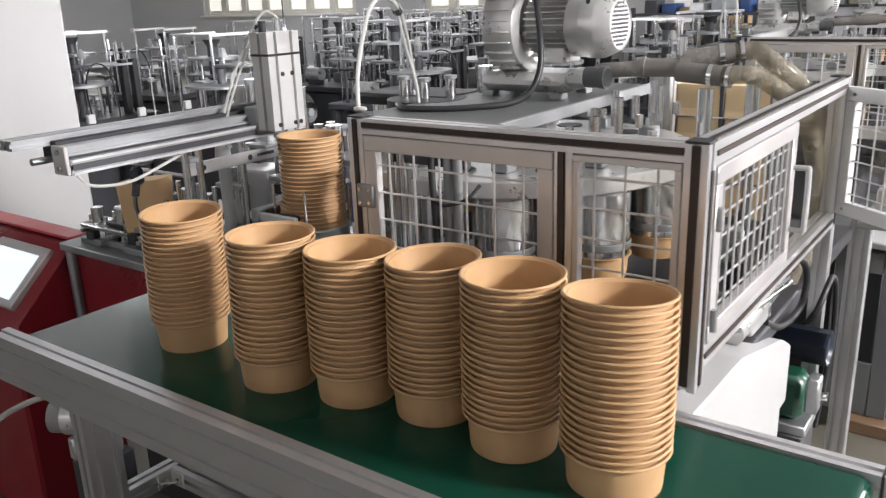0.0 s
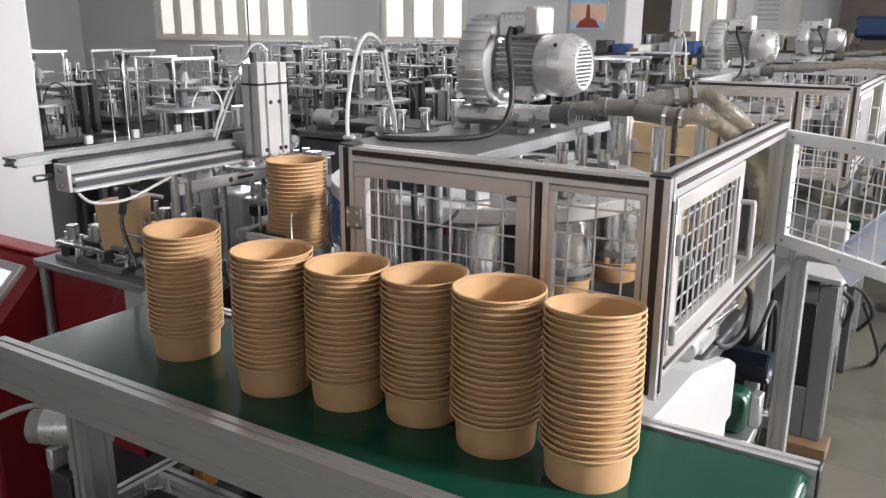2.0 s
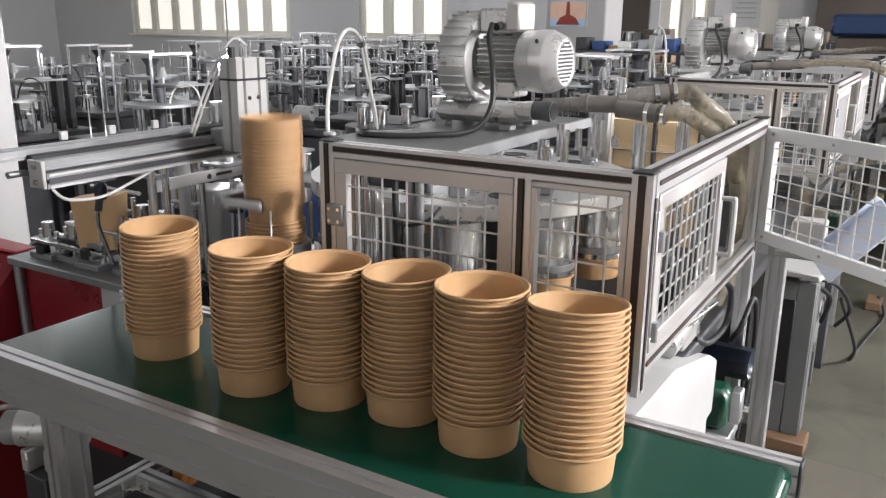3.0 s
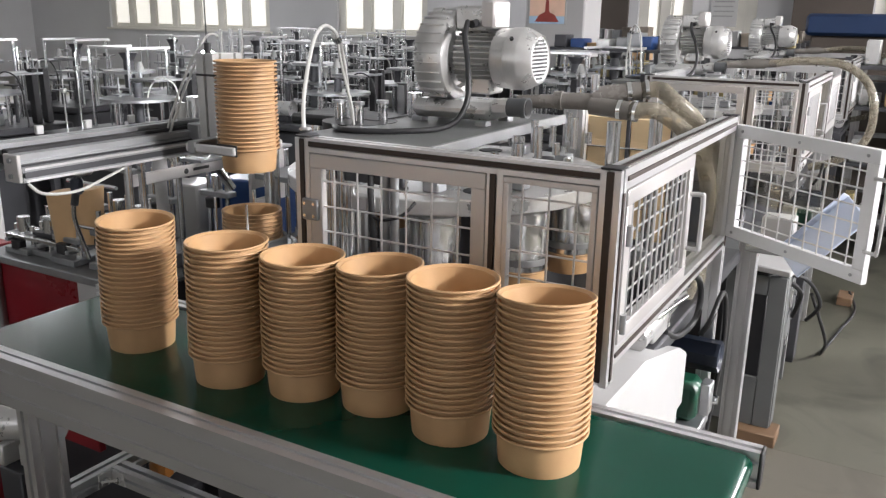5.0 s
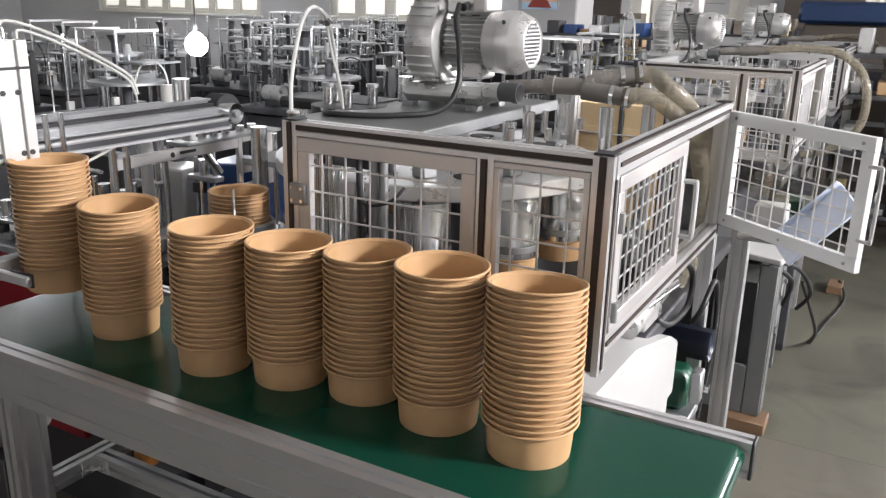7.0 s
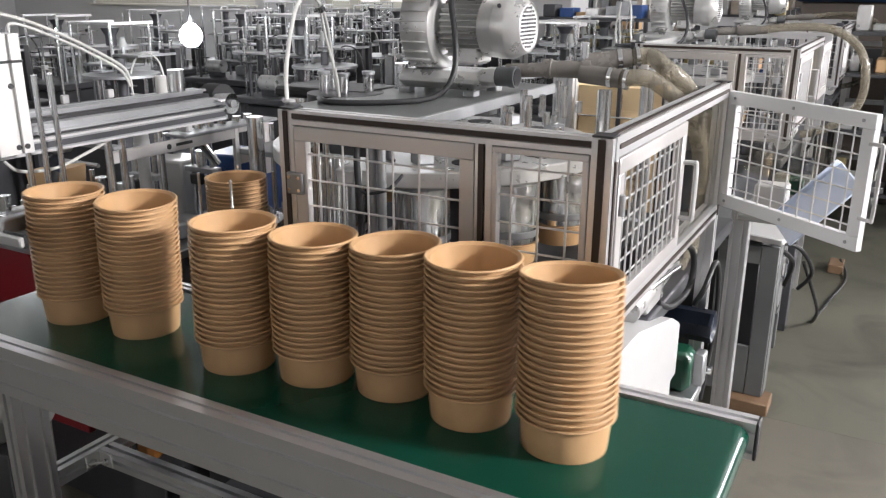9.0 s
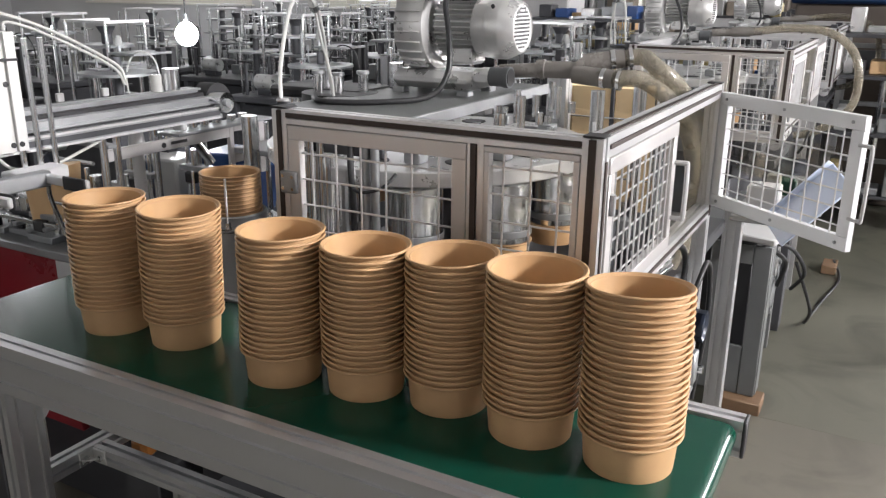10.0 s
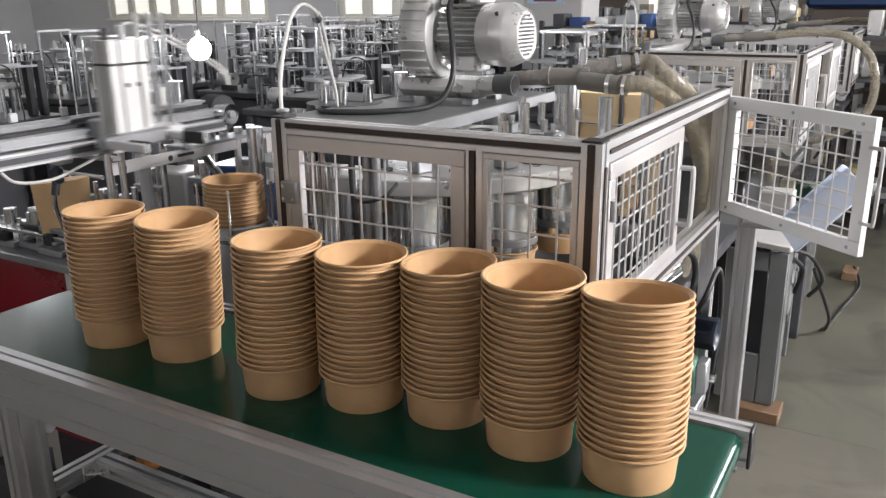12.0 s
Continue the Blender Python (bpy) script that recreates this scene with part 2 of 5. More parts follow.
def sweep(bm, pts, r, seg=10, close=False, ribs=0.0):
    """A tube along a smooth line through pts."""
    P = [Vector(p) for p in pts]
    fine = []
    for i in range(len(P) - 1):
        a, b, c, d = P[max(i - 1, 0)], P[i], P[i + 1], P[min(i + 2, len(P) - 1)]
        n = 8 if not ribs else max(8, int((c - b).length / 0.007))
        for k in range(n):
            t = k / n
            fine.append(0.5 * (2 * b + (c - a) * t + (2 * a - 5 * b + 4 * c - d) * t * t + (3 * b - a - 3 * c + d) * t ** 3))
    fine.append(P[-1])
    side = None
    rings = []
    for i, p in enumerate(fine):
        tan = (fine[min(i + 1, len(fine) - 1)] - fine[max(i - 1, 0)]).normalized()
        if side is None:
            side = tan.orthogonal().normalized()
        side = (side - tan * side.dot(tan)).normalized()
        up = tan.cross(side)
        q = r * (1 + (ribs if i % 2 else 0))
        rings.append([bm.verts.new(p + side * (q * math.cos(2 * math.pi * k / seg)) + up * (q * math.sin(2 * math.pi * k / seg))) for k in range(seg)])
    for a, b in zip(rings, rings[1:]):
        for i in range(seg):
            j = (i + 1) % seg
            bm.faces.new((a[i], a[j], b[j], b[i]))
    bm.faces.new(list(reversed(rings[0])))
    bm.faces.new(rings[-1])
    return bm


def profile_section(w, h, slot=0.010, deep=0.009):
    """Outline of a slotted aluminium section, w by h; long sides take a slot every w."""
    def side(n, length):
        pts = []
        for k in range(n):
            c = -length / 2 + length * (k + 0.5) / n
            pts += [(c - slot / 2, 0), (c - slot / 2, deep), (c + slot / 2, deep), (c + slot / 2, 0)]
        return pts
    nw, nh = max(1, round(w / 0.045)), max(1, round(h / 0.045))
    out = []
    out.append((-w / 2, -h / 2))
    out += [(u, -h / 2 + v) for u, v in side(nw, w)]
    out.append((w / 2, -h / 2))
    out += [(w / 2 - v, u) for u, v in side(nh, h)]
    out.append((w / 2, h / 2))
    out += [(-u, h / 2 - v) for u, v in side(nw, w)]
    out.append((-w / 2, h / 2))
    out += [(-w / 2 + v, -u) for u, v in side(nh, h)]
    return out


def extrude(bm, p0, p1, w, h, up=(0, 0, 1), slot=0.010, deep=0.009):
    """A slotted section from p0 to p1; h runs along up."""
    p0, p1 = Vector(p0), Vector(p1)
    d = (p1 - p0).normalized()
    u = Vector(up)
    u = (u - d * u.dot(d)).normalized()
    s = u.cross(d)
    sec = profile_section(w, h, slot, deep)
    a = [bm.verts.new(p0 + s * x + u * y) for x, y in sec]
    b = [bm.verts.new(p1 + s * x + u * y) for x, y in sec]
    n = len(sec)
    for i in range(n):
        j = (i + 1) % n
        bm.faces.new((a[i], a[j], b[j], b[i]))
    bm.faces.new(list(reversed(a)))
    bm.faces.new(b)
    bmesh.ops.recalc_face_normals(bm, faces=bm.faces)
    return bm


def X(p0, p1, w, h, up=(0, 0, 1)):
    return extrude(bmesh.new(), p0, p1, w, h, up)


def setting(name, bm, material, label="", category=""):
    ob = part(name, bm, material)
    return tagged(ob, label, category or name.split("_")[0], "", "structure")


# ---- the hall ----
def slab(name, c, s, material, label, category=""):
    return setting(name, B(c, s, 0.0), material, label, category)


slab("floor", (-8, 10.585, -0.06), (34, 13.83, 0.12), CONCRETE, "worn grey-green concrete floor of a factory hall", "floor")
slab("floor_slab", (-8, -1.918, -0.059), (34, 11.165, 0.122), SLAB, "paler smooth concrete floor slab beyond a joint", "floor")
# ceiling is out of view, added to close the hall and bounce light
slab("ceiling", (-8, 5, 4.86), (34, 25, 0.12), CEIL, "unseen pale flat ceiling, closes the hall and bounces light", "ceiling")


def window_wall(name, along, place, lo, hi, openings, sill, head, label):
    """A wall with thickness and openings; along is 'x' or 'y'."""
    bm = bmesh.new()

    def piece(a, b, z0, z1):
        if b - a < 0.01 or z1 - z0 < 0.01:
            return
        c = ((a + b) / 2, place, (z0 + z1) / 2) if along == "x" else (place, (a + b) / 2, (z0 + z1) / 2)
        s = (b - a, 0.24, z1 - z0) if along == "x" else (0.24, b - a, z1 - z0)
        box(bm, c, s)
    at = lo
    for a, b in openings:
        piece(at, a, 0, 4.8)
        piece(a, b, 0, sill)
        piece(a, b, head, 4.8)
        at = b
    piece(at, hi, 0, 4.8)
    wall = setting(name, bm, WALL, label, "wall")
    for n, (a, b) in enumerate(openings):
        win = thing("window", "cream framed factory window with bright panes", "window", None, "hall windows", "structure")
        w = b - a
        k = max(2, round(w / 0.9))

        def put(u, z, du, dz, depth=0.07):
            return B((a + u, place, z) if along == "x" else (place, a + u, z), (du, depth, dz) if along == "x" else (depth, du, dz), 0.004)
        part("window_frame", put(w / 2, sill + 0.035, w, 0.07), FRAMEW, win)
        part("window_frame", put(w / 2, head - 0.035, w, 0.07), FRAMEW, win)
        part("window_sill", put(w / 2, sill - 0.02, w + 0.16, 0.05, 0.42), FRAMEW, win)
        part("transom", put(w / 2, sill + 1.45, w, 0.06), FRAMEW, win)
        for i in range(k + 1):
            part("mullion", put(min(max(w * i / k, 0.10), w - 0.10), (sill + head) / 2, 0.20, head - sill - 0.14, 0.09), FRAMEW, win)
        for i in range(k):
            for s in (-1, 1):
                part("casement", put(w * (i + 0.5) / k + s * (w / k / 2 - 0.135), (sill + head) / 2, 0.05, head - sill - 0.15, 0.05), FRAMEW, win)
            part("casement", put(w * (i + 0.5) / k, sill + 0.11, w / k - 0.34, 0.07, 0.05), FRAMEW, win)
            p = part("pane", put(w * (i + 0.5) / k, (sill + head) / 2, w / k - 0.08, head - sill - 0.15, 0.008), SKYGLOW, win)
    return wall


window_wall("wall_far", "x", 17.0, -25, 9, [(-21.2, -15.0), (-12.8, -10.2), (-5.2, -4.12), (-3.5, -2.9), (-0.9, 0.6)], 1.5, 3.9, "pale plastered far wall with tall windows")
# windows of the side and rear walls are unseen, added to give light
window_wall("wall_left", "y", -25.0, -7.5, 17.2, [(0.0, 6.0), (8.0, 14.0)], 1.62, 3.9, "pale plastered side wall, its unseen windows added for light")
window_wall("wall_right", "y", 6.4, -7.5, 17.2, [(2.2, 5.2), (8.0, 14.0)], 1.4, 4.6, "pale plastered side wall, its unseen windows added for light")
window_wall("wall_back", "x", -7.0, -25, 8, [(-5.5, -2.5)], 1.9, 3.9, "unseen pale plastered rear wall, its windows added for light")

setting("column_near", B((-5.05, 2.45, 2.4), (0.62, 0.62, 4.8), 0.02), WALLW, "white painted square column with scuffs", "column")
setting("column_poster", B((-4.19, 10.34, 2.4), (0.82, 0.62, 4.8), 0.02), WALLW, "white painted square column carrying a poster", "column")


# ---- conveyor ----
BZ = 1.25          # belt top
BX0, BX1 = -1.745, -0.115


def conveyor():
    t = thing("belt_conveyor", "green flat belt conveyor in a slotted aluminium frame", "conveyor")
    bm = bmesh.new()
    r, th = 0.024, 0.003
    yc, wy = 0.985, 0.375
    prof = []
    n = 10
    for i in range(n + 1):
        a = math.pi / 2 - math.pi * i / n
        prof.append((BX1 - r + r * math.cos(a), BZ - r + r * math.sin(a)))
    for i in range(n + 1):
        a = -math.pi / 2 - math.pi * i / n
        prof.append((BX0 + r + r * math.cos(a), BZ - r + r * math.sin(a)))
    ys = (yc - wy / 2, yc + wy / 2)
    rings = [[bm.verts.new((x, y, z)) for x, z in prof] for y in ys]
    k = len(prof)
    for i in range(k):
        j = (i + 1) % k
        bm.faces.new((rings[0][i], rings[0][j], rings[1][j], rings[1][i]))
    bm.faces.new(rings[0])
    bm.faces.new(list(reversed(rings[1])))
    bmesh.ops.recalc_face_normals(bm, faces=bm.faces)
    part("belt", bm, BELT, t, "glossy dark green belt")
    part("side_rail", extrude(bmesh.new(), (-1.80, 0.776, BZ - 0.051), (-0.12, 0.776, BZ - 0.051), 0.042, 0.110, (0, 0, 1), 0.007, 0.006), RAIL, t, "brushed aluminium side rail")
    part("side_rail", X((-1.80, 1.197, BZ - 0.030), (-0.108, 1.197, BZ - 0.030), 0.034, 0.068), ALU, t)
    part("rail_end_cap", B((-0.105, 1.197, BZ - 0.030), (0.006, 0.036, 0.07), 0.002), BLACK, t)
    part("cross_rail", X((-1.80, 0.79, BZ - 0.06), (-1.80, 1.18, BZ - 0.06), 0.04, 0.04), ALU_DULL, t)
    for x in (-1.54, -0.30):
        for y in (0.815, 1.155):
            leg = part("leg", X((x, y, 0.03), (x, y, BZ - 0.107), 0.08, 0.04, (1, 0, 0)), RAIL, t)
            part("foot", C((x, y, 0), (x, y, 0.035), 0.03, 14), BLACK, leg)
    zl = 0.88
    part("lower_beam", X((-1.54, 0.857, zl), (-1.54, 1.113, zl), 0.04, 0.04), RAIL, t)
    part("lower_beam", X((-0.30, 0.857, zl), (-0.30, 1.113, zl), 0.04, 0.04), RAIL, t)
    part("lower_beam", X((-1.518, 0.985, zl), (-0.322, 0.985, zl), 0.04, 0.04), RAIL, t, "slotted beam along the conveyor")
    part("cross_beam", X((-1.24, 0.985, zl - 0.022), (-1.24, 0.985, 0.62), 0.04, 0.04, (0, 1, 0)), RAIL, t)
    for x, y, a in ((-1.495, 0.945, 0), (-0.345, 0.945, 90)):
        br = bmesh.new()
        m = pose(x, y, zl, 0, 0, a)
        box(br, (-0.0235, 0, 0), (0.005, 0.038, 0.036), 0.001, m)
        box(br, (0, 0.0185, 0), (0.042, 0.005, 0.036), 0.001, m)
        box(br, (-0.002, 0.0, 0.0), (0.007, 0.050, 0.004), 0.001, m @ pose(0, 0, 0, 0, 0, -45))
        br = part("corner_bracket", br, CAST, t, "cast corner bracket")
        part("bolt", C(m @ Vector((-0.020, -0.004, 0)), m @ Vector((-0.012, -0.004, 0)), 0.008, 8), STEEL, br)
        part("bolt", C(m @ Vector((0.008, 0.015, 0)), m @ Vector((0.008, 0.007, 0)), 0.008, 8), STEEL, br)
    return t


conveyor()


# ---- bowls ----
RIM, FOOT, TALL, PITCH = 0.0808, 0.0685, 0.062, 0.0106


def bowl_mesh():
    bm = bmesh.new()
    rt = 0.0025
    top = TALL - 2 * rt
    prof = [(0.0, 0.006), (FOOT - 0.004, 0.006), (FOOT - 0.003, 0.0), (FOOT, 0.0), (FOOT + 0.0005, 0.003), (RIM - 0.0080, top - 0.004), (RIM - 0.0086, top - 0.001), (RIM - 0.0086, top + 0.0006)]
    for i in range(13):
        a = -math.pi * 0.78 + math.pi * 1.58 * i / 12
        prof.append((RIM - rt + rt * math.cos(a), TALL - rt + rt * math.sin(a)))
    prof += [(RIM - 0.0090, top - 0.001), (RIM - 0.0094, top - 0.004), (FOOT + 0.0001, 0.014), (FOOT - 0.0006, 0.009), (0.0, 0.009)]
    lathe(bm, prof, 56)
    smooth(bm, 28)
    me = bpy.data.meshes.new("bowl")
    bm.to_mesh(me)
    bm.free()
    me.materials.append(KRAFT)
    return me


BOWL = bowl_mesh()


def bowl_stack(n, x, y, z, lean=(0, 0), seed=0, tilt_from=99, tilt=(0, 0), bend=(0, 0), label="tall stack of nested brown kraft paper bowls"):
    rnd = random.Random(seed)
    t = thing("bowl_stack", label, "bowls", pose(x, y, z), "stacks of paper bowls")
    wob = rnd.uniform(0, 6)
    for i in range(n):
        h = i * PITCH
        ox = lean[0] * h + 0.0006 * math.sin(i * 0.22 + wob) + rnd.uniform(-0.0003, 0.0003)
        oy = lean[1] * h + 0.0006 * math.cos(i * 0.20 + wob) + rnd.uniform(-0.0003, 0.0003)
        rx, ry = 0.10 * math.sin(i * 0.2 + wob) + rnd.uniform(-0.06, 0.06), 0.10 * math.cos(i * 0.2 + wob) + rnd.uniform(-0.06, 0.06)
        k = i / n
        rx, ry = rx - bend[1] * k, ry + bend[0] * k
        ox, oy = ox + radians(bend[0]) * k * h / 2, oy + radians(bend[1]) * k * h / 2
        if i >= tilt_from:
            rx, ry = rx + tilt[0], ry + tilt[1]
        h += rnd.uniform(-0.0002, 0.0002)
        shared("bowl", BOWL, t, pose(ox, oy, h, rx, ry) @ pose(0, 0, 0, 0, 0, rnd.uniform(0, 360)))
    return t


STACKS = [
    bowl_stack(22, -1.383, 0.978, BZ, (0.03, 0.02), 1, bend=(2.2, -2.0)),
    bowl_stack(22, -1.093, 0.952, BZ, (0.02, 0.02), 2),
    bowl_stack(21, -0.930, 0.986, BZ, (0.02, 0.0), 3),
    bowl_stack(21, -0.772, 1.012, BZ, (0.02, 0.02), 4, 17, (0.5, -2.2), label="tall stack of nested brown kraft paper bowls with a tilted top"),
    bowl_stack(22, -0.603, 0.990, BZ, (0.0, 0.0), 5),
    bowl_stack(22, -0.426, 0.978, BZ, (0.0, 0.0), 6, bend=(-2.4, 5.6)),
]
CARRIED = bowl_stack(22, -1.49, 1.46, 1.339, (0.0, 0.0), 7, label="stack of nested brown kraft paper bowls carried by the gripper")
GROWING = bowl_stack(16, -1.49, 1.46, 1.216, (0.0, 0.0), 8, label="short growing stack of kraft paper bowls in the collector")


# ---- machine guard ----
GX, GX0, GY, GY1, GT, GB = -0.413, -1.175, 1.272, 2.365, 1.692, 1.30


def mesh_panel(t, name, o, u, w, h, frame_w, cell, label="", material=None):
    """A framed wire panel: o lower corner, u the way it runs, z up; solid frame strips with wires behind."""
    o, u = Vector(o), Vector(u).normalized()
    nrm = u.cross(Vector((0, 0, 1)))
    m = Matrix((( u.x, nrm.x, 0, o.x), (u.y, nrm.y, 0, o.y), (0, 0, 1, o.z), (0, 0, 0, 1)))
    f = frame_w
    p = None
    for nm, c, s in ((name, (w / 2, 0, f / 2), (w, 0.02, f)), ("frame_rail", (w / 2, 0, h - f / 2), (w, 0.02, f)), ("frame_stile", (f / 2, 0, h / 2), (f, 0.0196, h - 2 * f)), ("frame_stile", (w - f / 2, 0, h / 2), (f, 0.0196, h - 2 * f))):
        q = part(nm, box(bmesh.new(), c, s, 0.0015, m), material or ALU_PALE, p or t, "" if p else label)
        p = p or q
    wm = bmesh.new()
    iw, ih = w - 2 * f, h - 2 * f
    nx, nz = max(2, round(iw / cell)), max(2, round(ih / cell))
    for i in range(nx):
        x = f + iw * (i + 0.5) / nx
        cyl(wm, m @ Vector((x, 0.004, f - 0.005)), m @ Vector((x, 0.004, h - f + 0.005)), 0.0023, 6)
    for i in range(nz):
        z = f + ih * (i + 0.5) / nz
        cyl(wm, m @ Vector((f - 0.005, 0.0005, z)), m @ Vector((w - f + 0.005, 0.0005, z)), 0.0023, 6)
    part("wire_mesh", wm, WIRE, p)
    return p


def handle(t, p0, p1, out, r=0.005):
    p0, p1, out = Vector(p0), Vector(p1), Vector(out)
    return part("door_handle", sweep(bmesh.new(), [p0, p0 + out * 0.8, p0 + out + (p1 - p0) * 0.08, p1 + out - (p1 - p0) * 0.08, p1 + out * 0.8, p1], r, 8), WHITE, t, "white pull handle")


def slot_strip(t, p0, p1, w, up):
    p0, p1 = Vector(p0), Vector(p1)
    bm = bmesh.new()
    d = (p1 - p0).normalized()
    s = Vector(up).cross(d).normalized()
    m = Matrix.Translation((p0 + p1) / 2) @ Matrix((d, Vector(up), s)).transposed().to_4x4()
    box(bm, (0, 0, 0), ((p1 - p0).length, w, 0.004), 0.0, m)
    return part("slot_strip", bm, BROWN, t)


def guard(dy=0.0, open_door=True):
    t = thing("machine_guard", "slotted aluminium machine guard with " + ("one wire mesh door swung open" if open_door else "closed wire mesh doors"), "guard", pose(0, dy, 0), "machine guards")
    P = 0.04
    corners = [(GX - P / 2, GY + P / 2), (GX0 + P / 2, GY + P / 2), (GX - P / 2, GY1 - P / 2), (GX0 + P / 2, GY1 + 0.5)][:3 if open_door else 4]
    for i, (x, y) in enumerate(corners):
        z0 = 0.02 if i > 1 else GB - 0.04
        part("post", X((x, y, z0), (x, y, GT - 0.001), P, P, (0, 1, 0)), ALU, t)
        part("post_cap", B((x, y, GT + 0.002), (P, P, 0.004), 0.001), BLACK, t)
    xm, H = -0.669, 0.032
    part("post", X((xm, GY + P / 2, GB - 0.04), (xm, GY + P / 2, GT - H), 0.036, P, (0, 1, 0)), ALU, t)
    part("top_rail", X((GX0 + P, GY + P / 2, GT - H / 2), (GX - P, GY + P / 2, GT - H / 2), P, H), ALU, t)
    part("top_rail", X((GX - P / 2, GY + P, GT - P / 2), (GX - P / 2, GY1 - P, GT - P / 2), P, P), ALU, t)
    if not open_door:
        part("top_rail", X((GX0 + P / 2, GY + P, GT - P / 2), (GX0 + P / 2, GY1 + 0.48, GT - P / 2), P, P), ALU, t)
    part("bottom_rail", X((GX0 + P, GY + P / 2, GB - 0.02), (GX - P, GY + P / 2, GB - 0.02), P, P), ALU, t)
    part("bottom_rail", X((GX - P / 2, GY + P, GB + 0.015), (GX - P / 2, GY1 - P, GB + 0.015), P, P), ALU, t)
    slot_strip(t, (GX0 + P, GY - 0.001, GT - 0.013), (GX - P, GY - 0.001, GT - 0.013), 0.011, (0, 0, 1))
    slot_strip(t, (GX - P / 2, GY - 0.001, GB - 0.03), (GX - P / 2, GY - 0.001, GT - 0.003), 0.014, (1, 0, 0))
    slot_strip(t, (xm - 0.004, GY - 0.001, GB), (xm - 0.004, GY - 0.001, GT - H), 0.012, (1, 0, 0))
    slot_strip(t, (GX0 + P / 2, GY - 0.001, GB), (GX0 + P / 2, GY - 0.001, GT - 0.003), 0.012, (1, 0, 0))
    slot_strip(t, (GX - 0.012, GY + P, GT + 0.001), (GX - 0.012, GY1 - P, GT + 0.001), 0.010, (1, 0, 0))
    slot_strip(t, (GX + 0.001, GY + P / 2, GB - 0.03), (GX + 0.001, GY + P / 2, GT - 0.045), 0.010, (0, 1, 0))
    slot_strip(t, (GX + 0.001, GY + P, GT - 0.020), (GX + 0.001, GY1 - P, GT - 0.020), 0.008, (0, 0, 1))
    slot_strip(t, (GX + 0.001, GY + P, GB + 0.015), (GX + 0.001, GY1 - P, GB + 0.015), 0.008, (0, 0, 1))
    slot_strip(t, (GX + 0.001, GY1 - P / 2, GB), (GX + 0.001, GY1 - P / 2, GT - 0.045), 0.008, (0, 1, 0))
    # front door and fixed front panel
    d = mesh_panel(t, "door", (GX0 + P + 0.002, GY + 0.008, GB + 0.004), (1, 0, 0), xm - 0.018 - GX0 - P - 0.004, GT - H - GB - 0.006, 0.032, 0.060, "wire mesh door in a flat aluminium frame")
    screws = bmesh.new()
    for z in (GB + 0.08, 1.53):
        h = part("hinge", B((GX0 + P + 0.004, GY - 0.004, z), (0.045, 0.012, 0.05), 0.003), STEEL_DULL, d)
        for dx in (-0.013, 0.013):
            for dz in (-0.014, 0.014):
                cyl(screws, (GX0 + P + 0.004 + dx, GY - 0.0125, z + dz), (GX0 + P + 0.004 + dx, GY - 0.009, z + dz), 0.004, 8)
    tagged(part("screws", screws, STEEL, d), kind="stuff")
    mesh_panel(t, "fixed_panel", (xm + 0.019, GY + 0.008, GB + 0.004), (1, 0, 0), GX - P - xm - 0.021, GT - H - GB - 0.006, 0.012, 0.058)
    # side door, then a clear panel
    sd = mesh_panel(t, "door", (GX - 0.006, GY + P + 0.002, GB + 0.038), (0, 1, 0), 0.520, GT - P - GB - 0.04, 0.032, 0.043, "wire mesh side door")
    handle(sd, (GX + 0.006, 1.815, 1.42), (GX + 0.006, 1.815, 1.555), (0.03, 0, 0), 0.006)
    for z in (1.38, 1.56):
        part("hinge", C((GX + 0.008, GY + P + 0.012, z - 0.02), (GX + 0.008, GY + P + 0.012, z + 0.02), 0.007, 10), STEEL_DULL, sd)
    pan = part("clear_panel", B((GX - 0.012, (1.838 + GY1 - P) / 2, (GB + GT) / 2 - 0.003), (0.004, GY1 - P - 1.838, GT - GB - 0.085), 0.0), ACRYL, t, "clear scuffed acrylic panel")
    # rear door
    if not open_door:
        part("back_post", X((GX - P / 2, GY1 + 0.52, 0.02), (GX - P / 2, GY1 + 0.52, GT), P, P, (0, 1, 0)), ALU, t)
        part("top_rail", X((GX0 + P, GY1 + 0.52, GT - P / 2), (GX - P, GY1 + 0.52, GT - P / 2), P, P), ALU, t)
        mesh_panel(t, "door", (GX - 0.006, GY1 + 0.004, GB + 0.038), (0, 1, 0), 0.495, GT - P - GB - 0.04, 0.045, 0.052, "wire mesh side door")
        return t
    # the open door is given a lighter tone than the other doors
    od = mesh_panel(t, "door", (GX + 0.004, 2.345, 1.335), (0.39, -0.315, 0), 0.505, 0.335, 0.036, 0.047, "paler wire mesh door swung open", PALE_DOOR)
    for a in (0.06, 0.5, 0.94):
        for z in (1.352, 1.652):
            q = Vector((GX + 0.004, 2.345, z)) + Vector((0.39, -0.315, 0)) * a
            nv = Vector((-0.315, -0.39, 0)).normalized()
            part("screw", C(q + nv * 0.0095, q + nv * 0.0125, 0.0045, 8), STEEL_DULL, od)
    handle(od, (-0.028, 2.026, 1.42), (-0.028, 2.026, 1.60), (0.03, -0.02, 0), 0.005)
    return t


guard()
BACK_GUARD = guard(2.7, False)
copy_thing(BACK_GUARD, pose(0, 5.4, 0))

# ---- forming machine inside the guard ----
TC = Vector((-1.225, 2.07, 0))


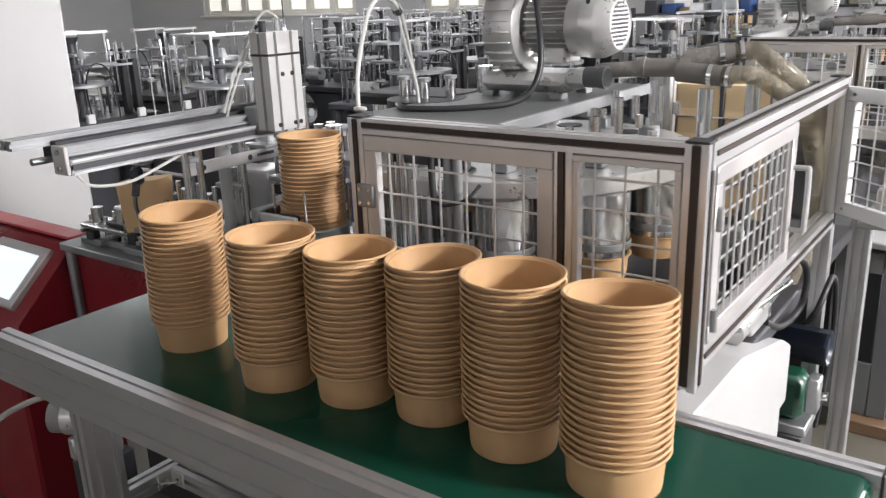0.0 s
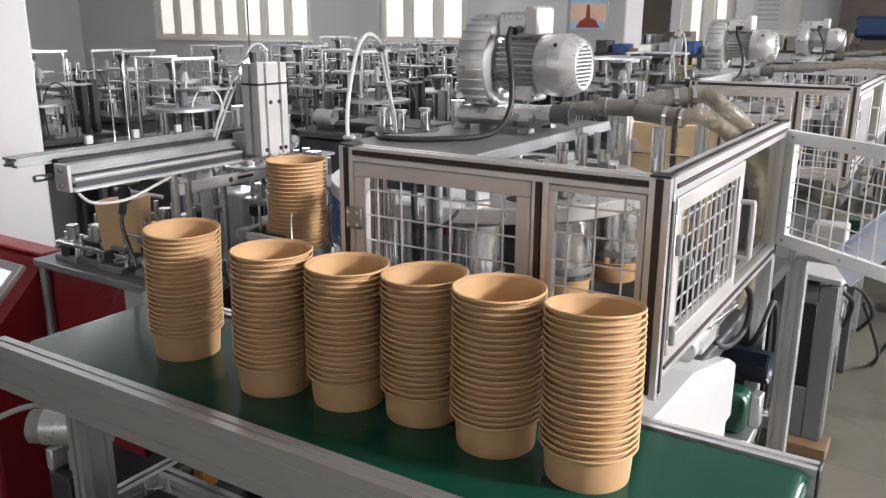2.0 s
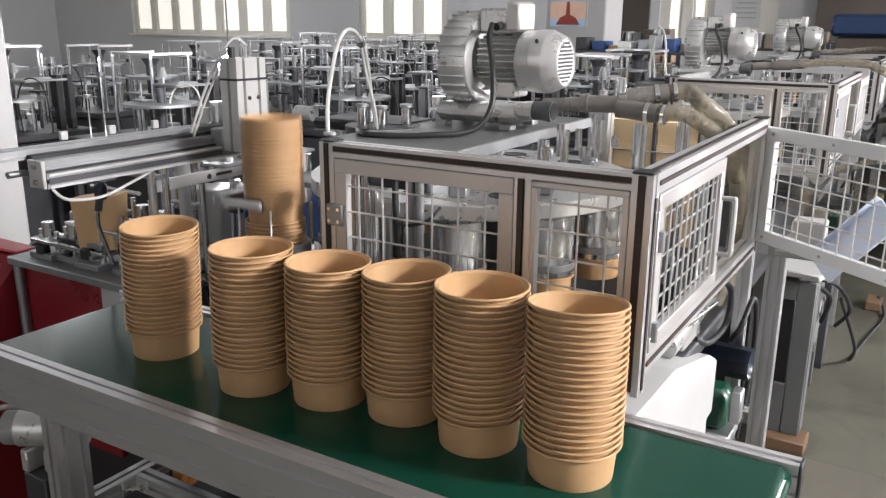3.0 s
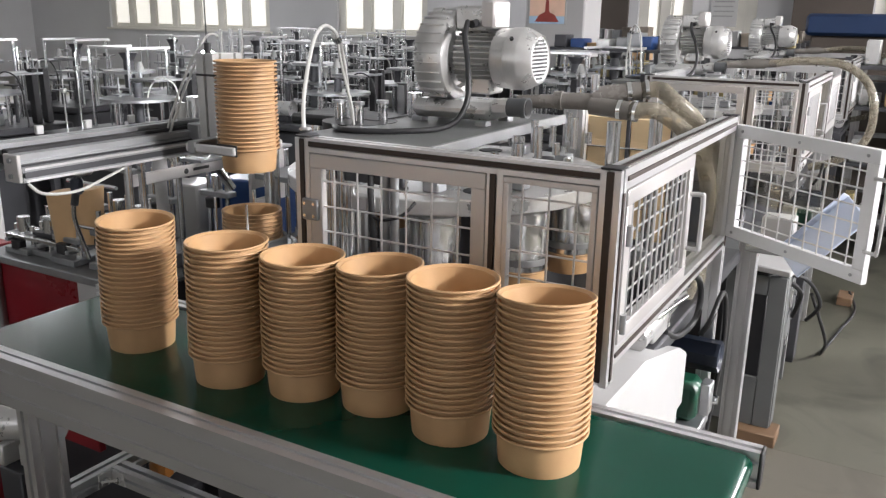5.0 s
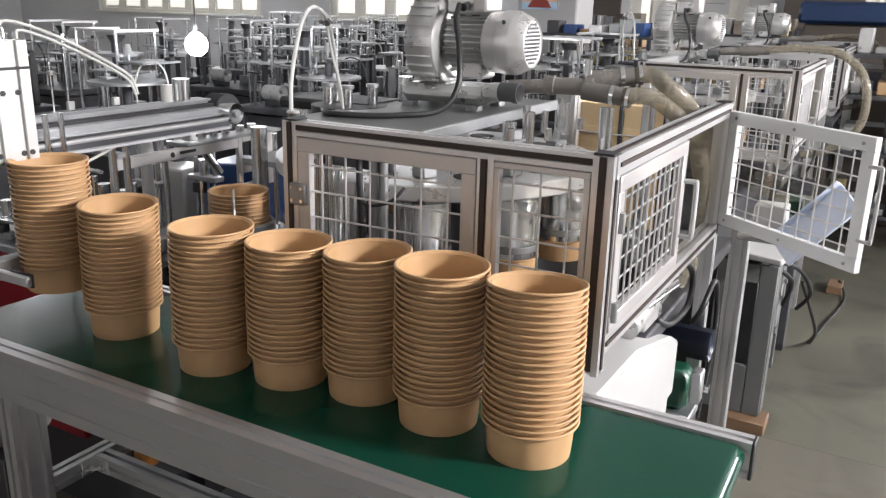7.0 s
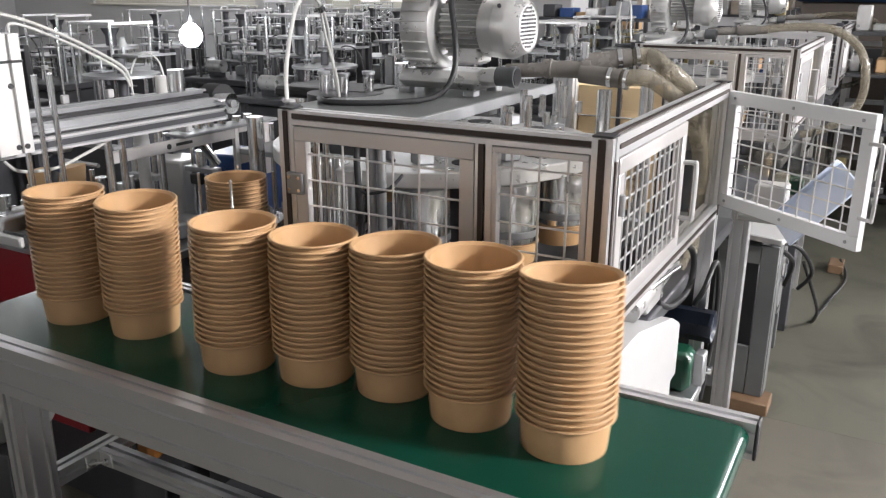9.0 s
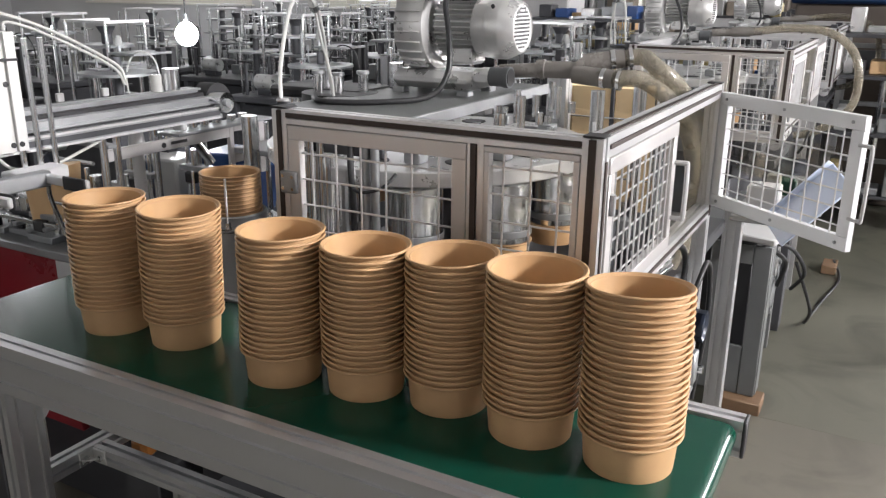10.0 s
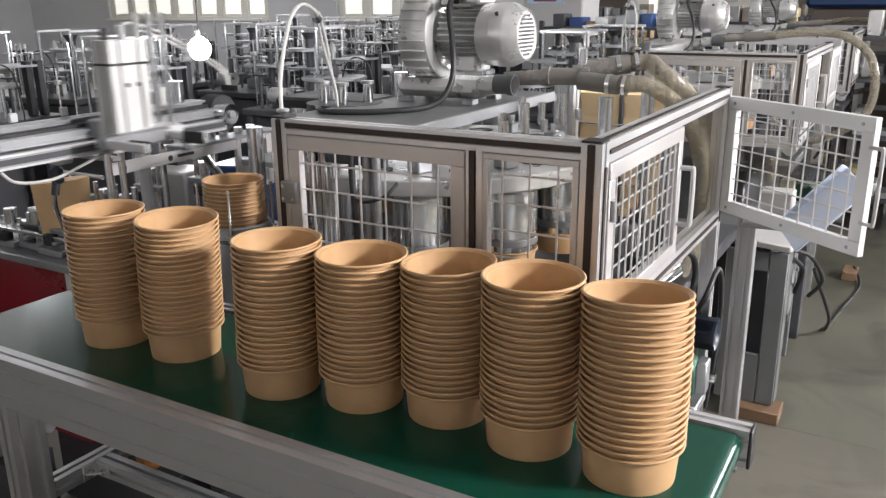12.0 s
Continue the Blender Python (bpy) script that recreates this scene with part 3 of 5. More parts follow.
def machine_body(dy=0.0):
    t = thing("forming_machine", "grey steel bed of a paper bowl forming machine", "machine", pose(0, dy, 0), "forming machines")
    part("bed", B((-1.10, 2.25, 0.60), (0.84, 1.25, 0.96), 0.01), DARKSTEEL, t)
    # bed plate and king column carry the guard's inner shade in their colour
    part("bed_plate", B((-0.985, 2.25, 1.11), (1.05, 1.42, 0.05), 0.006), DARKSTEEL, t, "steel bed plate, darkened for the guard's inner shade")
    for x in (-1.35, -0.60):
        for y in (1.75, 2.75):
            part("foot", C((x, y, 0), (x, y, 0.13), 0.04, 14), DARKSTEEL, t)
    part("king_column", C((TC.x, TC.y, 1.13), (TC.x, TC.y, 1.46), 0.085, 28), DARKSTEEL, t)
    for k, (x, y, r, z) in enumerate(((-1.35, 1.52, 0.022, 1.60), (-1.22, 1.52, 0.03, 1.58), (-1.08, 1.50, 0.016, 1.52), (-0.86, 2.58, 0.025, 1.62), (-1.42, 2.62, 0.025, 1.62), (-1.70, 1.78, 0.025, 1.57), (-0.70, 2.52, 0.022, 1.66), (-0.62, 2.50, 0.018, 1.64))):
        part("guide_column", C((x, y, 1.13), (x, y, z), r, 18), STEEL, t)
    for x in (-1.21, -1.18):
        part("guide_column", C((x, 1.45, 1.13), (x, 1.45, 1.60), 0.011, 14), STEEL, t)
    for x in (-1.048, -1.022):
        part("guide_column", C((x, 1.45, 1.13), (x, 1.45, 1.61), 0.011, 14), STEEL_DULL, t)
    part("sensor_block", B((-1.115, 1.45, 1.515), (0.05, 0.04, 0.035), 0.004), WHITE, t, "white sensor block")
    part("sensor_post", B((-1.115, 1.455, 1.315), (0.014, 0.014, 0.37), 0.002), STEEL_DULL, t)
    part("cross_clamp", B((-1.115, 1.47, 1.575), (0.22, 0.02, 0.03), 0.003), DARKSTEEL, t)
    part("cable", sweep(bmesh.new(), [(-1.085, 1.445, 1.62), (-1.078, 1.43, 1.55), (-1.072, 1.43, 1.45), (-1.068, 1.43, 1.30), (-1.07, 1.44, 1.14)], 0.008, 10), BLACK, t)
    part("cable", sweep(bmesh.new(), [(-1.078, 1.43, 1.49), (-1.04, 1.42, 1.485), (-0.99, 1.43, 1.50), (-0.97, 1.46, 1.53)], 0.004, 8), BLACK, t)
    part("cam_box", B((-1.06, 1.52, 1.20), (0.12, 0.10, 0.13), 0.008), DARKSTEEL, t)
    part("cam_box", B((-0.60, 1.62, 1.17), (0.14, 0.12, 0.08), 0.008), DARKSTEEL, t)
    part("air_cylinder", C((-0.56, 1.45, 1.16), (-0.56, 1.78, 1.16), 0.024, 18), STEEL, t)
    part("air_cylinder", C((-0.50, 1.75, 1.18), (-0.50, 2.15, 1.20), 0.035, 18), CAST, t)
    part("upper_plate", B((-1.245, 2.075, 1.625), (0.44, 0.91, 0.018), 0.002), CABINET, t, "dull grey upper mounting plate")
    part("plate_edge", B((-1.018, 2.075, 1.624), (0.012, 0.92, 0.032), 0.002), STEEL_DULL, t)
    for y in (1.80, 1.93, 2.06, 2.2, 2.33):
        for x in (-0.93, -0.86):
            part("plunger", C((x, y, 1.575), (x, y, 1.61 + 0.03 * ((int(y * 100) + int(x * 100)) % 3)), 0.011, 12), STEEL, t)
    part("tool_post", X((-1.01, 2.605, 1.13), (-1.01, 2.605, 1.69), 0.07, 0.06, (0, 1, 0)), ALU, t, "pale slotted tool post")
    for k in range(7):
        a = radians(-70 + 20 * k)
        x, y = TC.x + 0.62 * math.cos(a), TC.y + 0.62 * math.sin(a)
        part("station_block", B((0, 0, 0), (0.05, 0.07, 0.05 + 0.03 * (k % 3)), 0.004, pose(x, y, 1.16 + 0.015 * (k % 3), 0, 0, math.degrees(a))), STEEL_DULL if k % 2 else DARKSTEEL, t)
        part("station_pin", C((x, y, 1.15), (x, y, 1.27 + 0.03 * (k % 2)), 0.009, 10), STEEL, t)
    return t


BODY = machine_body()
copy_thing(BODY, pose(0, 2.7, 0))
copy_thing(BODY, pose(0, 5.4, 0))


def turret():
    t = thing("turret", "round pale indexing plate carrying polished steel moulds", "turret", pose(TC.x, TC.y, 0), "mould turrets")
    bm = bmesh.new()
    R = 0.50
    lathe(bm, [(0.0, 1.458), (R - 0.003, 1.458), (R, 1.461), (R, 1.497), (R - 0.003, 1.50), (0.0, 1.50)], 72)
    part("index_plate", bm, CAST, t, "pale machined aluminium disc")
    part("hub", lathe(bmesh.new(), [(0.0, 1.56), (0.07, 1.56), (0.075, 1.555), (0.075, 1.50)], 32), STEEL_DULL, t)
    for k in range(10):
        a = radians(-30 + 36 * k)
        x, y = 0.405 * math.cos(a), 0.405 * math.sin(a)
        m = pose(x, y, 0)
        mould = part("mould", lathe(bmesh.new(), [(0.0, 1.275), (0.068, 1.275), (0.075, 1.285), (0.075, 1.446), (0.069, 1.457), (0.0, 1.457)], 40), STEEL, t, "polished steel mould", m, 20)
        part("collar", lathe(bmesh.new(), [(0.077, 1.30), (0.079, 1.302), (0.079, 1.318), (0.077, 1.32)], 36), STEEL_DULL, mould)
        shared("bowl", BOWL, mould, pose(0, 0, 1.222))
        part("clamp_block", B((x * 0.95, y * 0.95, 1.518), (0.05, 0.05, 0.035), 0.004, None), STEEL_DULL, t)
        part("clamp_stud", C((x * 0.95, y * 0.95, 1.535), (x * 0.95, y * 0.95, 1.56), 0.012, 12), STEEL, t)
        b = radians(-12 + 36 * k)
        part("port", C((0.38 * math.cos(b), 0.38 * math.sin(b), 1.4985), (0.38 * math.cos(b), 0.38 * math.sin(b), 1.5025), 0.042, 24), BLACK, t)
    return t


TURRET = turret()
copy_thing(TURRET, pose(TC.x, TC.y + 2.7, 0))


def blower():
    t = thing("side_channel_blower", "cast aluminium side channel blower with finned motor", "blower", pose(-1.297, 2.19, 1.836), "blowers")
    ax = pose(0, 0, 0, 0, 90, 0)          # lathe axis along x
    bm = bmesh.new()
    prof = [(0.0, -0.055), (0.11, -0.055), (0.135, -0.05), (0.143, -0.03), (0.145, 0.0), (0.143, 0.028), (0.134, 0.046), (0.11, 0.055), (0.095, 0.05), (0.09, 0.03), (0.0, 0.03)]
    lathe(bm, prof, 64, ax)
    part("impeller_housing", bm, CAST, t, "ribbed cast ring housing")
    for i in range(30):
        a = 2 * math.pi * i / 30
        c, s = math.cos(a), math.sin(a)
        m = Matrix(((1, 0, 0, 0), (0, c, -s, 0), (0, s, c, 0), (0, 0, 0, 1)))
        rb = bmesh.new()
        box(rb, (0.0, 0, 0.147), (0.088, 0.0035, 0.009), 0.001, m)
        part("rib", rb, CAST, t)
    part("motor_body", lathe(bmesh.new(), [(0.0, 0.05), (0.062, 0.05), (0.066, 0.06), (0.066, 0.20), (0.0, 0.20)], 40, ax), GREYP, t)
    for i in range(28):
        a = 2 * math.pi * i / 28
        c, s = math.cos(a), math.sin(a)
        m = Matrix(((1, 0, 0, 0), (0, c, -s, 0), (0, s, c, 0), (0, 0, 0, 1)))
        fb = bmesh.new()
        box(fb, (0.125, 0, 0.073), (0.14, 0.003, 0.018), 0.0, m)
        part("fin", fb, CAST, t)
    cowl = part("fan_cowl", lathe(bmesh.new(), [(0.084, 0.185), (0.090, 0.19), (0.092, 0.232), (0.094, 0.234), (0.094, 0.272), (0.092, 0.278), (0.074, 0.318), (0.070, 0.321), (0.067, 0.317), (0.0, 0.316)], 48, ax), CAST, t, "smooth silver fan cowl")
    for j in range(-5, 6):
        z = 0.0112 * j
        h = math.sqrt(0.064 ** 2 - z * z)
        n = max(1, int(2 * h / 0.0165))
        for k in range(n):
            yc = (k - (n - 1) / 2) * 0.0165
            part("vent_slot", B((0.3165, yc, z), (0.002, 0.0135, 0.0062), 0.0), BLACK, cowl)
    part("cowl_screw", C((0.255, -0.07, 0.058), (0.255, -0.077, 0.064), 0.006, 10), BLACK, cowl)
    part("terminal_box", B((0.11, -0.005, 0.118), (0.12, 0.10, 0.075), 0.008), CAST, t)
    part("terminal_lid", B((0.165, -0.005, 0.13), (0.05, 0.11, 0.085), 0.008), ALU_PALE, t)
    part("cable_gland", C((0.125, -0.055, 0.105), (0.125, -0.085, 0.10), 0.012, 12), BLACK, t)
    base = part("silencer_base", B((0.06, -0.01, -0.158), (0.30, 0.19, 0.056), 0.022), CAST, t)
    part("port_pipe", C((0.275, -0.115, -0.135), (0.335, -0.115, -0.135), 0.028, 28), GREYD, t, "grey plastic open port")
    part("port_elbow", B((0.245, -0.085, -0.14), (0.07, 0.09, 0.05), 0.014), CAST, t)
    part("port_lip", C((0.318, -0.115, -0.135), (0.336, -0.115, -0.135), 0.031, 28), GREYD, t)
    part("port_bore", C((0.334, -0.115, -0.135), (0.338, -0.115, -0.135), 0.025, 24), BLACK, t)
    for x in (-0.06, 0.17):
        for y in (-0.08, 0.08):
            part("mount_foot", B((x, y, -0.199), (0.04, 0.04, 0.028), 0.004), STEEL_DULL, t)
    part("motor_cradle", B((0.13, 0, -0.085), (0.09, 0.10, 0.05), 0.006), CAST, t)
    return t


BLOWER = blower()
copy_thing(BLOWER, pose(-1.297, 4.95, 1.836))
copy_thing(BLOWER, pose(-1.297, 7.75, 1.836))


def power_cable(dy):
    t = tagged(part("power_cable", sweep(bmesh.new(), [(-1.185, 2.105, 1.945), (-1.17, 2.06, 1.90), (-1.12, 1.99, 1.82), (-1.10, 1.95, 1.72), (-1.13, 1.90, 1.655), (-1.22, 1.80, 1.643), (-1.36, 1.72, 1.643), (-1.45, 1.78, 1.643)], 0.0085, 10), BLACK),
               "black rubber power cable looping from the blower", "cable")
    t.matrix_basis = pose(0, dy, 0)


power_cable(0)
power_cable(2.76)
power_cable(5.56)


def manifold():
    t = thing("hose_manifold", "grey plastic pipe tee with two clear reinforced hoses", "hose", None, "suction hoses")
    part("pipe", C((-1.02, 2.13, 1.712), (-0.87, 2.16, 1.722), 0.021, 20), PLASTIC, t)
    part("tee", lathe(bmesh.new(), [(0.0, -0.07), (0.027, -0.07), (0.029, -0.045), (0.025, -0.043), (0.025, 0.045), (0.029, 0.047), (0.029, 0.07), (0.0, 0.07)], 24, Matrix.Translation((-0.845, 2.17, 1.722)) @ pose(0, 0, 0, 0, 90, 10)), PLASTIC, t)
    for oy, oz, end in ((-0.035, -0.018, 0), (0.05, 0.035, 1)):
        a = Vector((-0.80, 2.18 + oy * 0.4, 1.722 + oz * 0.5))
        b = Vector((-0.68, 2.20 + oy, 1.722 + oz))
        part("coupling", C(a, b, 0.027, 22), PLASTIC, t)
        part("hose_clamp", C(a + (b - a) * 0.70, a + (b - a) * 0.80, 0.029, 22), STEEL, t)
        part("hose_clamp", C(a + (b - a) * 1.10, a + (b - a) * 1.18, 0.029, 22), STEEL, t)
        path = [b - (b - a) * 0.1, b + Vector((0.05, 0.02, 0.004))]
        if end:
            path += [(-0.583, 2.225, 1.742), (-0.525, 2.262, 1.690), (-0.488, 2.33, 1.615), (-0.468, 2.41, 1.52), (-0.468, 2.45, 1.39), (-0.48, 2.44, 1.24), (-0.50, 2.40, 1.135)]
        else:
            path += [(-0.600, 2.202, 1.700), (-0.540, 2.222, 1.658), (-0.497, 2.24, 1.60), (-0.472, 2.28, 1.52), (-0.468, 2.33, 1.40), (-0.475, 2.33, 1.26), (-0.50, 2.28, 1.135)]
        part("hose", sweep(bmesh.new(), path, 0.0235, 20, ribs=0.05), HOSE, t, "clear reinforced hose")
    part("valve", C((-0.80, 2.19, 1.755), (-0.80, 2.19, 1.80), 0.014, 14), STEEL, t)
    return t


manifold()


def rear_hose(dy, reach):
    t = thing("suction_hose", "clear plastic hose arching from the blower down the machine side", "hose", pose(0, dy, 0), "suction hoses")
    part("pipe", C((-1.02, 2.13, 1.712), (-0.70, 2.17, 1.73), 0.022, 18), PLASTIC, t)
    part("coupling", C((-0.86, 2.15, 1.722), (-0.76, 2.162, 1.727), 0.028, 18), PLASTIC, t)
    part("hose", sweep(bmesh.new(), [(-0.74, 2.165, 1.728), (-0.55, 2.19, 1.75), (-0.36, 2.20, 1.735), (-0.22 + reach, 2.18, 1.64), (-0.17 + reach, 2.16, 1.48), (-0.20 + reach, 2.15, 1.32), (-0.34, 2.16, 1.20), (-0.46, 2.16, 1.16)], 0.022, 18, ribs=0.05), HOSE, t)
    return t


rear_hose(2.76, 0.0)
rear_hose(5.56, 0.0)


def blank_magazine():
    t = thing("blank_magazine", "upright stacks of pale kraft paper blanks in a steel rack", "paper stack")
    for x, w in ((-1.075, 0.05), (-0.955, 0.145), (-0.79, 0.145)):
        bm = bmesh.new()
        n = 16
        for i in range(n):
            box(bm, (x + 0.0015 * ((i * 7) % 3 - 1), 2.86 + 0.002 * ((i * 5) % 3), 1.16 + 0.028 * (i + 0.5)), (w, 0.14, 0.0278), 0.0)
        tagged(part("blank_pad", bm, KRAFT_PALE, t, "pale kraft paper blanks"), kind="stuff")
    for x in (-1.04, -0.873, -0.71, -0.68):
        part("rack_bar", B((x, 2.79, 1.38), (0.014, 0.014, 0.50), 0.001), DARKSTEEL, t)
    for z in (1.28, 1.50):
        part("rack_rod", C((-1.12, 2.785, z), (-0.66, 2.785, z), 0.004, 8), STEEL, t)
    return t


blank_magazine()


def cover():
    t = thing("cover_box", "white painted sheet steel cover below the guard", "cover")
    bm = bmesh.new()
    pts = [(1.28, 0.9), (2.04, 0.9), (2.04, 1.06), (1.96, 1.10), (1.62, 1.185), (1.28, 1.195)]
    xs = (-0.66, -0.425)
    ring = [[bm.verts.new((x, y, z)) for y, z in pts] for x in xs]
    for i in range(len(pts)):
        j = (i + 1) % len(pts)
        bm.faces.new((ring[0][i], ring[0][j], ring[1][j], ring[1][i]))
    bm.faces.new(ring[0])
    bm.faces.new(list(reversed(ring[1])))
    bmesh.ops.recalc_face_normals(bm, faces=bm.faces)
    bmesh.ops.bevel(bm, geom=list(bm.edges), offset=0.006, segments=1, affect="EDGES")
    part("hood", bm, WHITE, t)
    part("skirt", B((-0.545, 1.655, 0.45), (0.225, 0.73, 0.90), 0.004), WHITE, t)
    return t


cover()


def drive_motor(dy=0.0):
    t = thing("drive_motor", "navy and green painted electric drive motor", "motor", pose(-0.02, 0.12 + dy, 0))
    ax = pose(-0.43, 2.14, 0.975, 90, 0, 90)
    part("motor_body", lathe(bmesh.new(), [(0.0, -0.07), (0.038, -0.07), (0.044, -0.06), (0.044, 0.06), (0.038, 0.07), (0.0, 0.07)], 32, ax), NAVY, t)
    for i in range(14):
        part("fin", B((-0.43 + 0.10 * (i / 13 - 0.5), 2.14, 0.975), (0.003, 0.094, 0.094), 0.03), NAVY, t)
    part("gear_case", B((-0.435, 2.06, 0.86), (0.10, 0.10, 0.13), 0.02), GREEN, t)
    part("gear_foot", B((-0.43, 2.06, 0.78), (0.13, 0.13, 0.03), 0.004), STEEL_DULL, t)
    part("pedestal", B((-0.44, 2.06, 0.383), (0.14, 0.14, 0.765), 0.004), DARKSTEEL, t)
    part("shaft", C((-0.37, 2.06, 0.87), (-0.33, 2.06, 0.87), 0.014, 14), STEEL, t)
    part("bracket", B((-0.355, 2.0, 0.90), (0.03, 0.05, 0.10), 0.004), STEEL_DULL, t)
    part("cable", sweep(bmesh.new(), [(-0.40, 2.06, 1.07), (-0.37, 2.02, 1.13), (-0.36, 2.10, 1.19), (-0.36, 2.18, 1.12), (-0.36, 2.2, 0.95), (-0.38, 2.2, 0.7)], 0.008, 10), BLACK, t)
    return t


drive_motor()
copy_thing(bpy.data.objects["drive_motor"], pose(-0.02, 2.82, 0))

# air fittings low on the machine's side
def air_fittings():
    t = thing("air_fittings", "steel air fittings with a black looped hose", "fittings")
    part("valve_block", B((-0.50, 1.92, 1.165), (0.06, 0.16, 0.05), 0.005), CAST, t)
    for z in (1.215, 1.245):
        part("rod", C((-0.47, 1.84, z), (-0.455, 2.10, z - 0.012), 0.008, 12), STEEL, t)
    part("cylinder", C((-0.50, 1.70, 1.235), (-0.49, 1.93, 1.225), 0.022, 18), STEEL, t)
    part("bracket", B((-0.50, 1.86, 1.20), (0.05, 0.02, 0.10), 0.003), STEEL_DULL, t)
    part("black_hose", sweep(bmesh.new(), [(-0.48, 1.93, 1.30), (-0.44, 2.02, 1.29), (-0.43, 2.12, 1.25), (-0.43, 2.17, 1.18), (-0.435, 2.14, 1.12), (-0.45, 2.02, 1.11), (-0.47, 1.95, 1.14)], 0.009, 10), BLACK, t)
    return t


air_fittings()


def side_cabinet():
    t = thing("grey_cabinet", "grey painted sheet steel cabinet on wood blocks, bay shade made black", "cabinet")
    y0, z0, z1 = 3.74, 0.065, 0.825
    part("front_panel", B((-0.402, y0, (z0 + z1) / 2), (0.078, 0.02, z1 - z0), 0.003), CABINET, t)
    part("front_panel", B((-0.590, y0, (z0 + z1) / 2), (0.085, 0.02, z1 - z0), 0.003), CABINET, t)
    part("kick_panel", B((-0.4945, y0 + 0.001, 0.19), (0.104, 0.02, 0.25), 0.003), CABINET, t)
    part("head_panel", B((-0.4945, y0 + 0.001, 0.775), (0.104, 0.02, 0.09), 0.003), CABINET, t)
    # black block behind the panels puts deep shade into the open bay
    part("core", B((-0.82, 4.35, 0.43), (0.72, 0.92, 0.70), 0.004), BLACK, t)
    part("side_panel", B((-0.366, y0 + 0.06, (z0 + z1) / 2), (0.015, 0.10, z1 - z0), 0.003), CABINET, t)
    part("brace", B((0, 0, 0), (0.02, 0.05, 0.88), 0.003, Matrix.Translation((-0.40, 4.12, 0.44)) @ pose(0, 0, 0, -34, 0, 0)), CABINET, t)
    part("back_leg", B((-0.42, 4.40, 0.44), (0.05, 0.05, 0.76), 0.003), CABINET, t)
    part("top", B((-0.62, 4.26, z1 + 0.012), (0.46, 0.96, 0.024), 0.004), CABINET, t)
    part("lid", B((0, 0, 0), (0.25, 0.30, 0.03), 0.006, Matrix.Translation((-0.44, 3.83, z1 + 0.042)) @ pose(0, 0, 0, 0, 0, -12)), WHITE, t, "white sheet metal lid")
    for k in range(4):
        part("tie_rod", C((-0.55, 3.95 + 0.11 * k, 0.30 + 0.10 * k), (-0.37, 3.95 + 0.11 * k, 0.30 + 0.10 * k), 0.018, 12), STEEL_DULL, t)
        part("bracket", B((-0.40, 3.92 + 0.12 * k, 0.60 - 0.06 * (k % 2)), (0.05, 0.06, 0.10), 0.005), (STEEL_DULL, GREYD)[k % 2], t)
    part("gearbox", C((-0.44, 4.05, 0.50), (-0.37, 4.05, 0.50), 0.075, 20), STEEL_DULL, t)
    part("flange", C((-0.40, 3.98, 0.66), (-0.36, 3.98, 0.66), 0.045, 18), CAST, t)
    part("cable", sweep(bmesh.new(), [(-0.42, 3.88, 0.78), (-0.36, 3.95, 0.74), (-0.33, 4.05, 0.66), (-0.36, 4.12, 0.52)], 0.012, 8), BLACK, t)
    part("cable", sweep(bmesh.new(), [(-0.40, 3.90, 0.80), (-0.30, 3.98, 0.76), (-0.24, 4.08, 0.62), (-0.30, 4.16, 0.50)], 0.010, 8), BLACK, t)
    return t


side_cabinet()
tagged(part("wood_block", B((-0.44, 3.74, 0.032), (0.24, 0.16, 0.062), 0.005), WOOD), "rough brown wooden packing block on the floor", "wood block")
tagged(part("wood_block", B((-0.22, 6.2, 0.032), (0.10, 0.20, 0.062), 0.005), WOOD), "rough brown wooden packing block on the floor", "wood block")


def outfeed():
    t = thing("outfeed_stand", "white outfeed stand with a pale blue sloping sheet and clear bin", "outfeed stand")
    part("box", B((-0.35, 3.06, 1.205), (0.115, 0.10, 0.11), 0.006), WHITE, t)
    part("shelf", B((-0.37, 3.12, 1.138), (0.16, 0.30, 0.022), 0.004), GREYP, t)
    part("leg", X((-0.47, 3.22, 0.02), (-0.47, 3.22, 1.126), 0.07, 0.07, (0, 1, 0)), ALU, t)
    part("leg_foot", B((-0.47, 3.22, 0.01), (0.12, 0.12, 0.02), 0.003), GREYD, t)
    # sloping sheet towards the aisle
    part("sheet", B((0, 0, 0), (0.31, 0.13, 0.010), 0.003, Matrix.Translation((-0.190, 2.96, 1.222)) @ pose(0, 0, 0, 50, -50, 0)), BLUEPALE, t, "pale blue plastic sheet")
    part("sheet_lip", B((0, 0.066, 0.014), (0.31, 0.006, 0.036), 0.002, Matrix.Translation((-0.190, 2.96, 1.222)) @ pose(0, 0, 0, 50, -50, 0)), BLUEPALE, t)
    part("bin", lathe(bmesh.new(), [(0.0, 1.27), (0.19, 1.27), (0.195, 1.275), (0.195, 1.365), (0.19, 1.365), (0.188, 1.276), (0.0, 1.276)], 32, pose(-0.30, 3.28, 0)), ACRYL, t, "clear plastic bin")
    part("bin_post", B((-0.34, 3.22, 1.19), (0.05, 0.05, 0.16), 0.003), GREYP, t)
    return t


outfeed()
tagged(part("floor_cord", sweep(bmesh.new(), [(-0.30, 4.3, 0.6), (-0.22, 4.6, 0.25), (-0.26, 5.0, 0.02), (-0.2, 5.5, 0.01), (-0.14, 6.0, 0.01), (-0.2, 6.25, 0.07)], 0.009, 8), BLACK), "black cord trailing on the floor", "cord")


